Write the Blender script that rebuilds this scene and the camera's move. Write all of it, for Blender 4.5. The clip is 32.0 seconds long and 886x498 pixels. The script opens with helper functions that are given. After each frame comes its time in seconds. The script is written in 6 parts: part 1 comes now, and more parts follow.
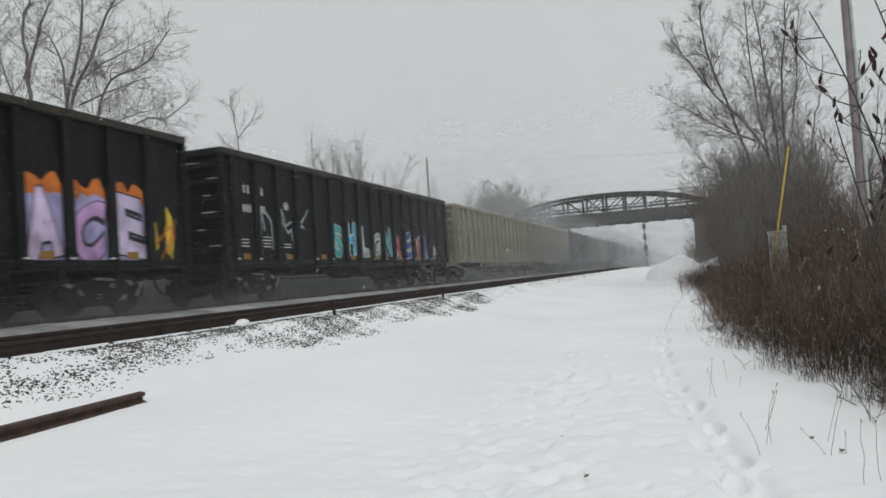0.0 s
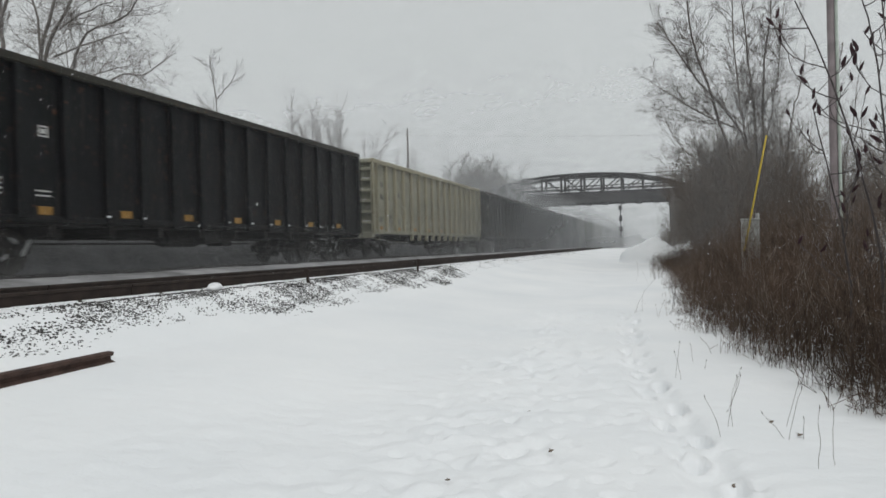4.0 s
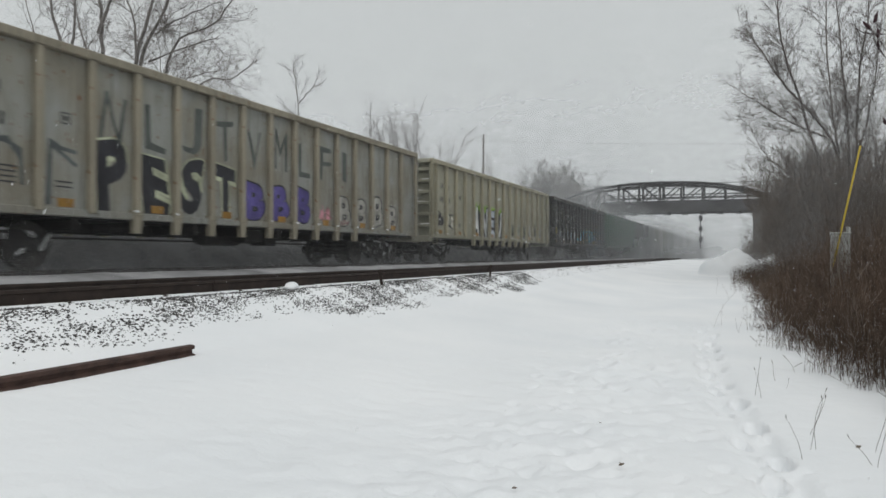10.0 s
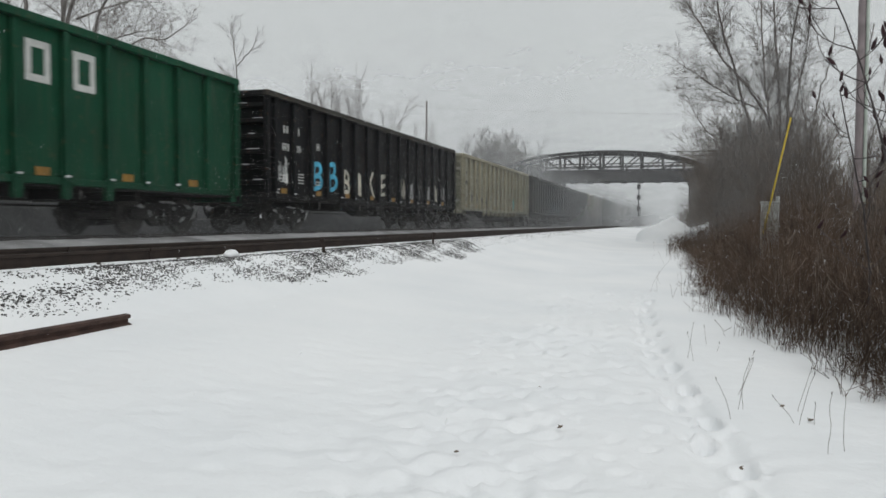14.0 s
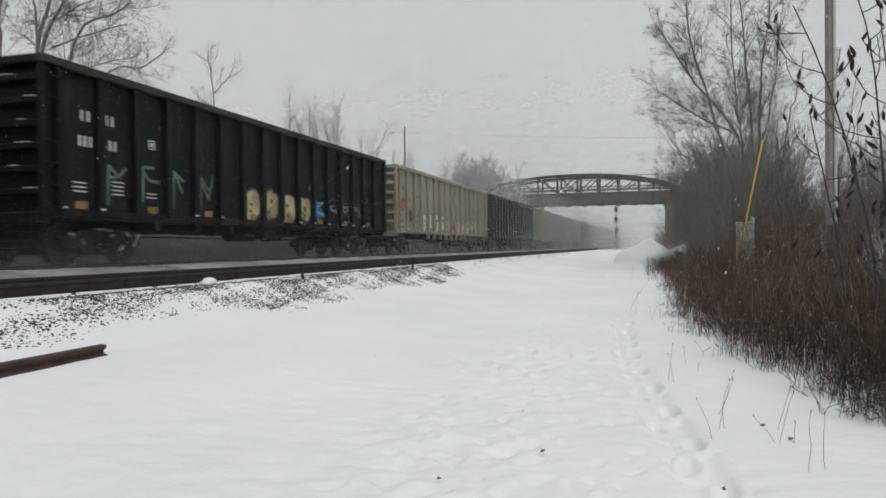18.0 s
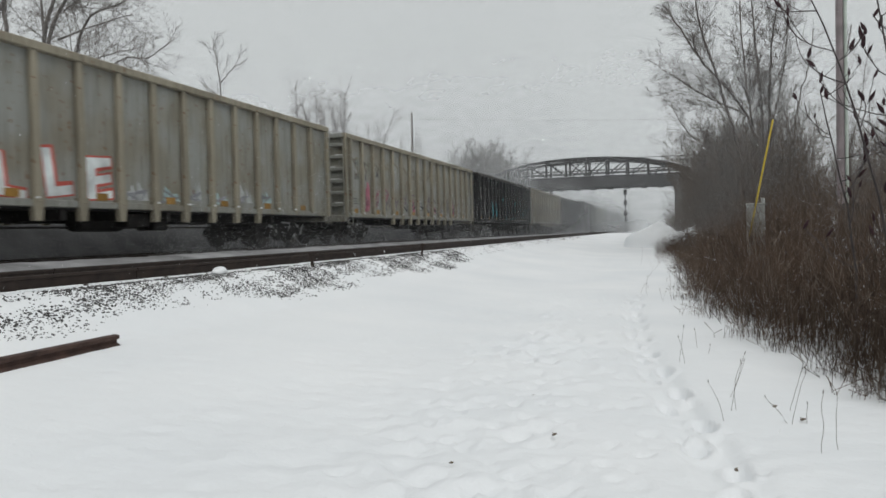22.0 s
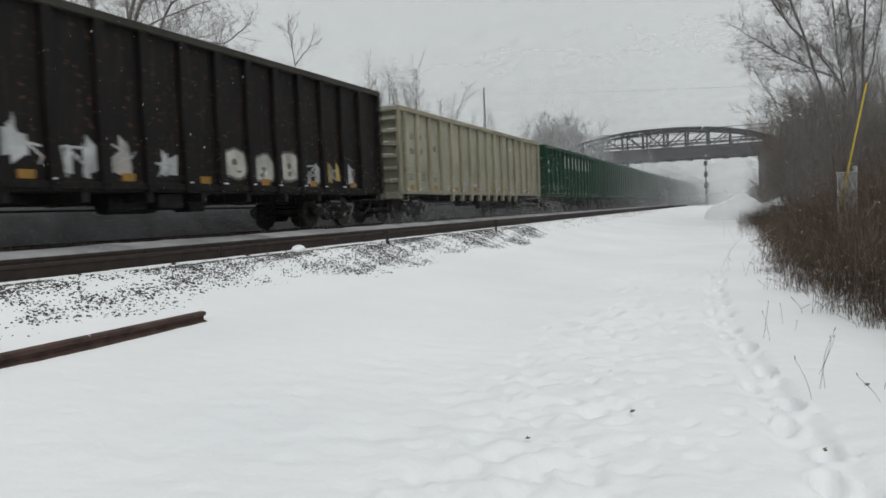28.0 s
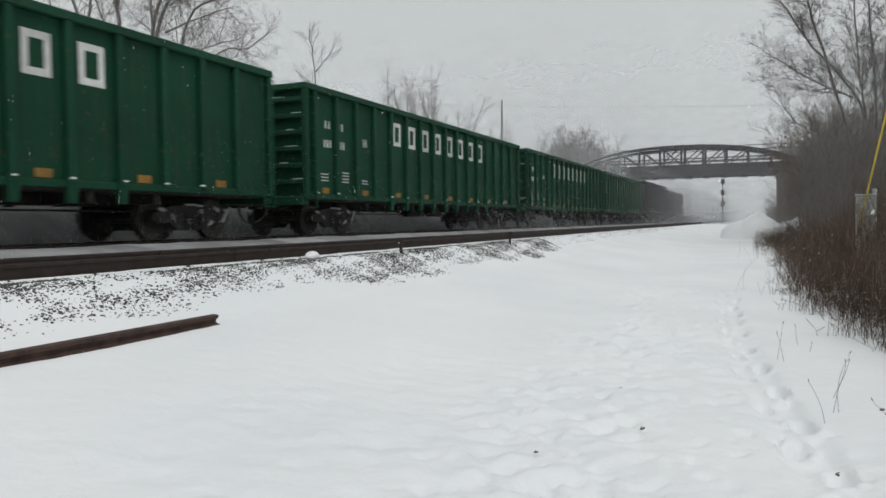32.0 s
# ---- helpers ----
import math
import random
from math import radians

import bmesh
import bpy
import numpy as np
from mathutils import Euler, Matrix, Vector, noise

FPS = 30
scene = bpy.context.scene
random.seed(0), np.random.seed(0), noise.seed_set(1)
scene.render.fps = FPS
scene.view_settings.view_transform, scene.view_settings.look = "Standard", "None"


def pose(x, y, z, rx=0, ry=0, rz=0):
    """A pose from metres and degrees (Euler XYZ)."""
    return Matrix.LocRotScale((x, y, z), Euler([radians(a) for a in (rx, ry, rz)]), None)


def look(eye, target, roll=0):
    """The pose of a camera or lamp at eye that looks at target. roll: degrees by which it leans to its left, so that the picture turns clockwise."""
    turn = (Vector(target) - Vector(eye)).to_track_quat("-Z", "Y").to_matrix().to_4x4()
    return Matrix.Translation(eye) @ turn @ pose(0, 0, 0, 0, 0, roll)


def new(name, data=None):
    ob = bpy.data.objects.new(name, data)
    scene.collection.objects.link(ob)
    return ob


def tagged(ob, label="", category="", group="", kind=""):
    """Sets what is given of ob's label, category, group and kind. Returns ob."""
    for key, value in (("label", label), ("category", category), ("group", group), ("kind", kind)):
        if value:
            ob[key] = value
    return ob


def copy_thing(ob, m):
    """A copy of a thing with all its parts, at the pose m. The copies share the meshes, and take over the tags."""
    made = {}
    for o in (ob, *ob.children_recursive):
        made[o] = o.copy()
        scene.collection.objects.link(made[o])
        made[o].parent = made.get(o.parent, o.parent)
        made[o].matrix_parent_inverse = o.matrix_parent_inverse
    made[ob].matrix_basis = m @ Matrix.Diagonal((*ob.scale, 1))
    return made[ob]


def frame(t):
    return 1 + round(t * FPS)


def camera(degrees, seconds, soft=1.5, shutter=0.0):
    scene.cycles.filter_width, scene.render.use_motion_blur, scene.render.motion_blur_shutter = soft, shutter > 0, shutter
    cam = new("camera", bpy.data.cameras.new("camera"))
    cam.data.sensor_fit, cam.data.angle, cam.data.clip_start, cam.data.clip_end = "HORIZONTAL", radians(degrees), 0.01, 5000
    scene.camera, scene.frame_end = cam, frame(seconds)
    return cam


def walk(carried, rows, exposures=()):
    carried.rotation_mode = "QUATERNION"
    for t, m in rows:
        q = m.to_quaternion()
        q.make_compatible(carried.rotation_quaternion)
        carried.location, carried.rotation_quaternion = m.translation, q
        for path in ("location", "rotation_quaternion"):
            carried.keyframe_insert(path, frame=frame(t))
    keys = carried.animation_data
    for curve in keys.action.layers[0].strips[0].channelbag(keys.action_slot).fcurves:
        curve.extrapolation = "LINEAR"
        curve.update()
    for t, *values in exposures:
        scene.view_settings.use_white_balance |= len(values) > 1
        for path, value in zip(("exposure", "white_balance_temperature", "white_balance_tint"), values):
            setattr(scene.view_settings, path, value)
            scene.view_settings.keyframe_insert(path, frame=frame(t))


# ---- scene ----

# ---- the camera: it stands on the snowy path and turns a little ----
EYE = (0.0, 0.0, 1.5)
ROWS = [
    (0, 2.15, 4.00, 18.26), (0.5, 1.67, 3.74, 17.67), (1, 1.43, 3.18, 17.39), (1.5, 0.43, 2.80, 17.06),
    (2, 0.12, 2.28, 17.03), (2.5, -0.23, 1.66, 16.79), (3, -0.08, 1.55, 16.56), (3.5, -0.08, 1.27, 16.29),
    (5.5, 0.02, 2.64, 16.73), (6, -0.80, 2.80, 16.57), (6.5, -0.36, 2.97, 16.15), (7, 0.19, 2.33, 15.84),
    (7.5, 0.35, 1.96, 16.01), (8, 0.45, 2.02, 15.91), (8.5, 0.65, 2.50, 17.50), (9, 0.21, 1.00, 21.25),
    (9.5, 0.18, -0.00, 22.84), (10, 0.43, -0.11, 22.03), (10.5, -0.06, 1.35, 25.96), (11, 1.18, 2.79, 28.43),
    (11.5, 0.42, 1.13, 25.63), (12, -2.06, 0.34, 21.99), (12.5, -2.69, -0.04, 19.11), (13, -2.72, -0.02, 18.34),
    (13.5, -2.38, -0.12, 17.79), (14, -2.08, -0.25, 17.60), (14.5, -0.99, -1.31, 19.06), (16.5, 2.10, -1.61, 16.95),
    (17, 1.56, -0.27, 15.81), (17.5, 1.35, 0.60, 16.01), (18, -0.17, 0.52, 16.00), (18.5, -0.78, 0.72, 16.62),
    (19, -0.92, 0.78, 17.24), (19.5, -0.75, 0.71, 17.18), (20, 0.25, 1.12, 17.36), (20.5, 0.13, 1.30, 17.14),
    (21, 0.03, 1.34, 16.92), (21.5, 0.26, 1.54, 16.88), (22, -1.26, 1.39, 16.70), (22.5, -0.94, 1.30, 16.44),
    (23, -0.83, 1.72, 16.09), (23.5, -0.89, 1.50, 15.91), (24, -0.84, 1.10, 17.03), (24.5, -0.88, 1.00, 19.07),
    (25, -1.02, 1.11, 22.28), (25.5, -1.81, 0.48, 22.48), (27.5, -3.39, 2.07, 23.42), (28, -2.92, 2.31, 22.41),
    (28.5, -2.20, 1.86, 21.76), (29, -0.96, 0.79, 21.93), (29.5, -0.33, 0.14, 22.08), (30, 0.13, 0.18, 22.36),
    (30.5, 0.40, 0.85, 23.70), (31, -1.60, 0.64, 23.78), (31.5, -2.14, 0.40, 23.47), (32, -2.08, 0.64, 23.53),
]
cam = camera(62.0, 32.0, soft=1.6, shutter=0.2)
walk(cam, [(t, pose(*EYE, 90 + p, r, y)) for t, p, r, y in ROWS])

# ---- light: a closed overcast sky with a faint broad sun ----
world = bpy.data.worlds.new("overcast")
scene.world = world
world.use_nodes = True
wn, wl = world.node_tree.nodes, world.node_tree.links
bg = wn["Background"]
sky = wn.new("ShaderNodeTexSky")
sky.sky_type, sky.sun_disc = "NISHITA", False
sky.sun_elevation, sky.sun_rotation = radians(38), radians(150)
sky.air_density, sky.dust_density = 1.0, 6.0
grey = wn.new("ShaderNodeHueSaturation")
grey.inputs["Saturation"].default_value = 0.05
wl.new(sky.outputs[0], grey.inputs["Color"])
cloud = wn.new("ShaderNodeMix")
cloud.data_type = "RGBA"
cloud.inputs["Factor"].default_value = 0.93
cloud.inputs["B"].default_value = (5.75, 6.05, 6.10, 1)
wl.new(grey.outputs[0], cloud.inputs["A"])
wl.new(cloud.outputs["Result"], bg.inputs["Color"])
bg.inputs["Strength"].default_value = 0.1
sun = new("sun", bpy.data.lights.new("sun", "SUN"))
sun.data.energy, sun.data.angle, sun.data.color = 0.90, radians(60), (1.0, 0.98, 0.95)
sun.matrix_world = look((20, -30, 60), (0, 0, 0))
scene.view_settings.exposure = 0.0


# ---- materials ----
def nodes_of(name):
    m = bpy.data.materials.new(name)
    m.use_nodes = True
    return m, m.node_tree.nodes, m.node_tree.links, m.node_tree.nodes["Principled BSDF"]


def ramp(n, stops):
    r = n.new("ShaderNodeValToRGB")
    while len(r.color_ramp.elements) < len(stops):
        r.color_ramp.elements.new(0.5)
    for e, (p, c) in zip(r.color_ramp.elements, stops):
        e.position, e.color = p, (*c, 1)
    return r


def shade(c, k):
    return tuple(min(1.0, v * k) for v in c)


def surface(name, colour, rough=0.7, metal=0.0, scale=6.0, vary=0.25, bump=0.15, fine=60.0, spread=0.15):
    """Colour with stains at one scale, grain at another, and a difference from piece to piece."""
    m, n, l, b = nodes_of(name)
    tc = n.new("ShaderNodeTexCoord")
    big, small = n.new("ShaderNodeTexNoise"), n.new("ShaderNodeTexNoise")
    big.inputs["Scale"].default_value, big.inputs["Detail"].default_value = scale, 6
    small.inputs["Scale"].default_value, small.inputs["Detail"].default_value = fine, 3
    for t in (big, small):
        l.new(tc.outputs["Object"], t.inputs["Vector"])
    r = ramp(n, [(0.3, shade(colour, 1 - vary)), (0.7, shade(colour, 1 + vary))])
    l.new(big.outputs["Fac"], r.inputs[0])
    info, hue = n.new("ShaderNodeObjectInfo"), n.new("ShaderNodeHueSaturation")
    mr = n.new("ShaderNodeMapRange")
    mr.inputs["To Min"].default_value, mr.inputs["To Max"].default_value = 1 - spread, 1 + spread
    l.new(info.outputs["Random"], mr.inputs["Value"])
    l.new(mr.outputs[0], hue.inputs["Value"])
    l.new(r.outputs[0], hue.inputs["Color"])
    l.new(hue.outputs[0], b.inputs["Base Color"])
    rr = n.new("ShaderNodeMapRange")
    rr.inputs["To Min"].default_value, rr.inputs["To Max"].default_value = max(0.05, rough - 0.12), min(1, rough + 0.12)
    l.new(small.outputs["Fac"], rr.inputs["Value"])
    l.new(rr.outputs[0], b.inputs["Roughness"])
    b.inputs["Metallic"].default_value = metal
    bp = n.new("ShaderNodeBump")
    bp.inputs["Strength"].default_value, bp.inputs["Distance"].default_value = bump, 0.02
    l.new(small.outputs["Fac"], bp.inputs["Height"])
    l.new(bp.outputs[0], b.inputs["Normal"])
    return m


def car_paint(name, colour, rust, dirt, onset=0.52, other=None):
    """Freight car paint: faded, streaked down the side by rain, with rust specks and road dirt."""
    m, n, l, b = nodes_of(name)
    tc, mp = n.new("ShaderNodeTexCoord"), n.new("ShaderNodeMapping")
    mp.inputs["Scale"].default_value = (5.0, 5.0, 0.35)
    l.new(tc.outputs["Object"], mp.inputs["Vector"])
    streak, blot, fleck = (n.new("ShaderNodeTexNoise") for _ in range(3))
    streak.inputs["Scale"].default_value, streak.inputs["Detail"].default_value = 2.2, 8
    blot.inputs["Scale"].default_value, blot.inputs["Detail"].default_value = 0.7, 6
    fleck.inputs["Scale"].default_value, fleck.inputs["Detail"].default_value = 9.0, 9
    l.new(mp.outputs[0], streak.inputs["Vector"])
    l.new(tc.outputs["Object"], blot.inputs["Vector"])
    l.new(tc.outputs["Object"], fleck.inputs["Vector"])
    base = ramp(n, [(0.3, shade(colour, 0.82)), (0.7, shade(colour, 1.15))] if other is None else [(0.38, colour), (0.58, other)])
    l.new(blot.outputs["Fac"], base.inputs[0])
    k1 = ramp(n, [(onset, (0, 0, 0)), (0.78, (dirt,) * 3)])
    l.new(streak.outputs["Fac"], k1.inputs[0])
    mix1 = n.new("ShaderNodeMix")
    mix1.data_type = "RGBA"
    mix1.inputs["B"].default_value = (0.075, 0.064, 0.048, 1)
    l.new(k1.outputs[0], mix1.inputs["Factor"])
    l.new(base.outputs[0], mix1.inputs["A"])
    k2 = ramp(n, [(0.64, (0, 0, 0)), (0.70, (rust,) * 3)])
    l.new(fleck.outputs["Fac"], k2.inputs[0])
    mix2 = n.new("ShaderNodeMix")
    mix2.data_type = "RGBA"
    mix2.inputs["B"].default_value = (0.16, 0.075, 0.035, 1)
    l.new(k2.outputs[0], mix2.inputs["Factor"])
    l.new(mix1.outputs["Result"], mix2.inputs["A"])
    info, hue = n.new("ShaderNodeObjectInfo"), n.new("ShaderNodeHueSaturation")
    mr = n.new("ShaderNodeMapRange")
    mr.inputs["To Min"].default_value, mr.inputs["To Max"].default_value = 0.9, 1.1
    l.new(info.outputs["Random"], mr.inputs["Value"])
    l.new(mr.outputs[0], hue.inputs["Value"])
    l.new(mix2.outputs["Result"], hue.inputs["Color"])
    l.new(hue.outputs[0], b.inputs["Base Color"])
    b.inputs["Roughness"].default_value = 0.62
    b.inputs["Specular IOR Level"].default_value = 0.2
    bp = n.new("ShaderNodeBump")
    bp.inputs["Strength"].default_value, bp.inputs["Distance"].default_value = 0.25, 0.03
    l.new(blot.outputs["Fac"], bp.inputs["Height"])
    l.new(bp.outputs[0], b.inputs["Normal"])
    return m


def snow_material():
    m, n, l, b = nodes_of("snow")
    tc = n.new("ShaderNodeTexCoord")
    big, mid, small = (n.new("ShaderNodeTexNoise") for _ in range(3))
    for t, s, d in ((big, 0.35, 4), (mid, 6.5, 8), (small, 45.0, 4)):
        t.inputs["Scale"].default_value, t.inputs["Detail"].default_value = s, d
        l.new(tc.outputs["Object"], t.inputs["Vector"])
    r = ramp(n, [(0.3, (0.78, 0.80, 0.82)), (0.7, (0.86, 0.87, 0.88))])
    l.new(big.outputs["Fac"], r.inputs[0])
    l.new(r.outputs[0], b.inputs["Base Color"])
    b.inputs["Roughness"].default_value = 0.85
    b.inputs["Specular IOR Level"].default_value = 0.15
    b1, b2 = n.new("ShaderNodeBump"), n.new("ShaderNodeBump")
    b1.inputs["Strength"].default_value, b1.inputs["Distance"].default_value = 0.45, 0.05
    b2.inputs["Strength"].default_value, b2.inputs["Distance"].default_value = 0.3, 0.01
    l.new(mid.outputs["Fac"], b1.inputs["Height"])
    l.new(small.outputs["Fac"], b2.inputs["Height"])
    l.new(b1.outputs[0], b2.inputs["Normal"])
    l.new(b2.outputs[0], b.inputs["Normal"])
    return m


def grain_material():
    """Snow grains in the air: they let light through as well as throw it back."""
    m, n, l, b = nodes_of("snow_grains")
    d, t, x = n.new("ShaderNodeBsdfDiffuse"), n.new("ShaderNodeBsdfTranslucent"), n.new("ShaderNodeMixShader")
    d.inputs["Color"].default_value = t.inputs["Color"].default_value = (0.95, 0.96, 0.97, 1)
    l.new(d.outputs[0], x.inputs[1])
    l.new(t.outputs[0], x.inputs[2])
    l.new(x.outputs[0], n["Material Output"].inputs["Surface"])
    n.remove(b)
    return m


SNOW, GRAIN = snow_material(), grain_material()
PAINT = {
    "black": car_paint("black_paint", (0.0065, 0.0072, 0.0082), 0.5, 0.3),
    "brown": car_paint("brown_black_paint", (0.0085, 0.0070, 0.0068), 0.7, 0.3),
    "tan": car_paint("tan_paint", (0.285, 0.278, 0.218), 0.5, 0.4, 0.50),
    "grey": car_paint("grey_paint", (0.225, 0.21, 0.17), 1.0, 0.55, 0.48, (0.27, 0.275, 0.255)),
    "green": car_paint("green_paint", (0.006, 0.053, 0.027), 0.3, 0.35),
}
# the frame of a car (chords and posts) where it is another shade than the sheets
FRAME_PAINT = dict(PAINT, tan=car_paint("ochre_tan_paint", (0.310, 0.285, 0.205), 0.7, 0.5, 0.50), grey=car_paint("rusty_cream_paint", (0.265, 0.240, 0.185), 1.0, 0.7, 0.48))
DUSTY = car_paint("dusty_dark_paint", (0.034, 0.032, 0.027), 0.8, 0.5)
CHORD_PAINT = dict(FRAME_PAINT, black=DUSTY, brown=DUSTY)
STEEL_DARK = surface("grimy_steel", (0.022, 0.020, 0.019), 0.75, 0.3, 4, 0.4)
WHEEL_STEEL = surface("wheel_steel", (0.05, 0.045, 0.042), 0.5, 0.7, 5, 0.3)
RAIL_RUST = surface("rusty_rail", (0.030, 0.020, 0.016), 0.75, 0.2, 5, 0.4)
LOOSE_RUST = surface("brown_rust", (0.075, 0.043, 0.034), 0.85, 0.1, 6, 0.45, 0.3)
RAIL_HEAD = surface("worn_rail_head", (0.20, 0.19, 0.185), 0.35, 0.9, 5, 0.25)
TIE_WOOD = surface("creosoted_wood", (0.045, 0.036, 0.030), 0.9, 0, 8, 0.4, 0.4)
STONE = surface("ballast_stone", (0.065, 0.062, 0.060), 0.9, 0, 3, 0.5, 0.4)
BARK_FAR = surface("grey_bark", (0.165, 0.15, 0.14), 0.9, 0, 5, 0.3, 0.4)
BANK_BARK = surface("brown_grey_bark", (0.115, 0.098, 0.090), 0.9, 0, 5, 0.3, 0.4)
TWIG = surface("brown_twigs", (0.108, 0.088, 0.074), 0.9, 0, 3, 0.35, 0.2, 60, 0.3)


def weed_material():
    """Dead stems, each its own brown: grey-tan, red-brown and nearly black."""
    m, n, l, b = nodes_of("dead_weeds")
    geo = n.new("ShaderNodeNewGeometry")
    r = ramp(n, [(0.0, (0.030, 0.020, 0.015)), (0.45, (0.072, 0.044, 0.030)), (0.82, (0.102, 0.071, 0.050)), (1.0, (0.26, 0.22, 0.18))])
    l.new(geo.outputs["Random Per Island"], r.inputs[0])
    tc, no, mx = n.new("ShaderNodeTexCoord"), n.new("ShaderNodeTexNoise"), n.new("ShaderNodeMix")
    no.inputs["Scale"].default_value = 0.8
    l.new(tc.outputs["Object"], no.inputs["Vector"])
    mx.data_type, mx.blend_type = "RGBA", "MULTIPLY"
    k = ramp(n, [(0.35, (0.60, 0.58, 0.56)), (0.52, (1.0, 1.0, 1.0)), (0.68, (1.35, 1.32, 1.28))])
    l.new(no.outputs["Fac"], k.inputs[0])
    mx.inputs["Factor"].default_value = 1.0
    l.new(r.outputs[0], mx.inputs["A"])
    l.new(k.outputs[0], mx.inputs["B"])
    l.new(mx.outputs["Result"], b.inputs["Base Color"])
    b.inputs["Roughness"].default_value = 0.9
    return m


WEED = weed_material()
SEED = surface("dark_red_seed_heads", (0.030, 0.010, 0.014), 0.9, 0, 20, 0.4, 0.5)
BRIDGE_STEEL = surface("bridge_steel", (0.040, 0.038, 0.040), 0.75, 0.2, 1.5, 0.4)
CONCRETE = surface("dark_concrete", (0.13, 0.125, 0.12), 0.9, 0, 1.0, 0.3, 0.4)
POLE_WOOD = surface("weathered_pole", (0.235, 0.20, 0.205), 0.85, 0, 3, 0.25, 0.3)
SUMAC_BARK = surface("dark_bark", (0.060, 0.050, 0.050), 0.9, 0, 8, 0.3, 0.3)
# snow colour taken far down to carry the shade under the cars
SHADED_SNOW = surface("shaded_snow", (0.092, 0.092, 0.095), 0.9, 0, 1.3, 0.3, 0.5, 14)
GREY_SNOW = surface("grey_swept_snow", (0.23, 0.23, 0.235), 0.9, 0, 1.1, 0.45, 0.5, 18)
CONDUIT = surface("grey_green_conduit", (0.34, 0.38, 0.34), 0.6, 0, 4, 0.2)
YELLOW = surface("yellow_plastic", (0.50, 0.36, 0.03), 0.5, 0, 5, 0.15)
BOX_GREY = surface("light_grey_enamel", (0.31, 0.32, 0.31), 0.6, 0, 4, 0.15)
WHITE_DECAL = surface("white_lettering", (0.60, 0.60, 0.58), 0.7, 0, 9, 0.15)
BLACK_DECAL = surface("dark_lettering", (0.05, 0.05, 0.05), 0.7, 0, 9, 0.2)
ORANGE = surface("orange_reflector", (0.25, 0.13, 0.018), 0.5, 0, 5, 0.2)
SPRAY = {}


def spray(c):
    """Spray paint of one colour, a little blotchy."""
    if c not in SPRAY:
        SPRAY[c] = surface("spray_paint", c, 0.75, 0, 2.2, 0.42, 0.05, 30, 0.08)
    return SPRAY[c]


# ---- mesh helpers ----
def link(name, mesh, parent=None, at=None):
    ob = new(name, mesh)
    if parent is not None:
        ob.parent = parent
    if at is not None:
        ob.matrix_basis = at
    return ob


def to_mesh(name, bm, material, smooth=False):
    me = bpy.data.meshes.new(name)
    bm.normal_update()
    bm.to_mesh(me)
    bm.free()
    for m in material if isinstance(material, (list, tuple)) else [material]:
        me.materials.append(m)
    if smooth:
        me.polygons.foreach_set("use_smooth", [True] * len(me.polygons))
    return me


def part(name, bm, material, parent, label="", at=None, smooth=False):
    ob = link(name, to_mesh(name, bm, material, smooth), parent, at)
    return tagged(ob, label)


def thing(name, label, category, group="", at=None):
    ob = new(name)
    if at is not None:
        ob.matrix_basis = at
    return tagged(ob, label, category, group)


def box(bm, x0, x1, y0, y1, z0, z1, bevel=0.0):
    r = bmesh.ops.create_cube(bm, size=1.0, matrix=Matrix.LocRotScale(
        ((x0 + x1) / 2, (y0 + y1) / 2, (z0 + z1) / 2), None, (x1 - x0, y1 - y0, z1 - z0)))
    if bevel:
        edges = list({e for v in r["verts"] for e in v.link_edges})
        bmesh.ops.bevel(bm, geom=edges, offset=bevel, segments=1, affect="EDGES")
    return r["verts"]


def boxed(x0, x1, y0, y1, z0, z1, bevel=0.0):
    bm = bmesh.new()
    box(bm, x0, x1, y0, y1, z0, z1, bevel)
    return bm


def rod(bm, a, b, r0, r1=None, sides=6, caps=True):
    """A tapered round bar from a to b."""
    a, b = Vector(a), Vector(b)
    r1 = r0 if r1 is None else r1
    d = b - a
    q = d.to_track_quat("Z", "Y")
    rings = []
    for p, r in ((a, r0), (b, r1)):
        rings.append([bm.verts.new(p + q @ Vector((r * math.cos(k), r * math.sin(k), 0)))
                      for k in (2 * math.pi * i / sides for i in range(sides))])
    for i in range(sides):
        j = (i + 1) % sides
        bm.faces.new((rings[0][i], rings[0][j], rings[1][j], rings[1][i]))
    if caps:
        bm.faces.new(rings[0][::-1])
        bm.faces.new(rings[1])


def pipe(bm, pts, r, sides=6):
    """One bent round bar through pts; r: one radius, or one for each point."""
    pts = [Vector(p) for p in pts]
    rs = r if isinstance(r, (list, tuple)) else [r] * len(pts)
    rings = []
    for i, (p, k) in enumerate(zip(pts, rs)):
        d = pts[min(i + 1, len(pts) - 1)] - pts[max(i - 1, 0)]
        d = d.normalized()
        u = d.cross(Vector((0.31, 0.945, 0.1))).normalized()
        w = d.cross(u)
        rings.append([bm.verts.new(p + u * k * math.cos(t) + w * k * math.sin(t)) for t in (2 * math.pi * j / sides for j in range(sides))])
    for u, v in zip(rings, rings[1:]):
        for i in range(sides):
            j = (i + 1) % sides
            bm.faces.new((u[i], u[j], v[j], v[i]))
    bm.faces.new(rings[0][::-1])
    bm.faces.new(rings[-1])


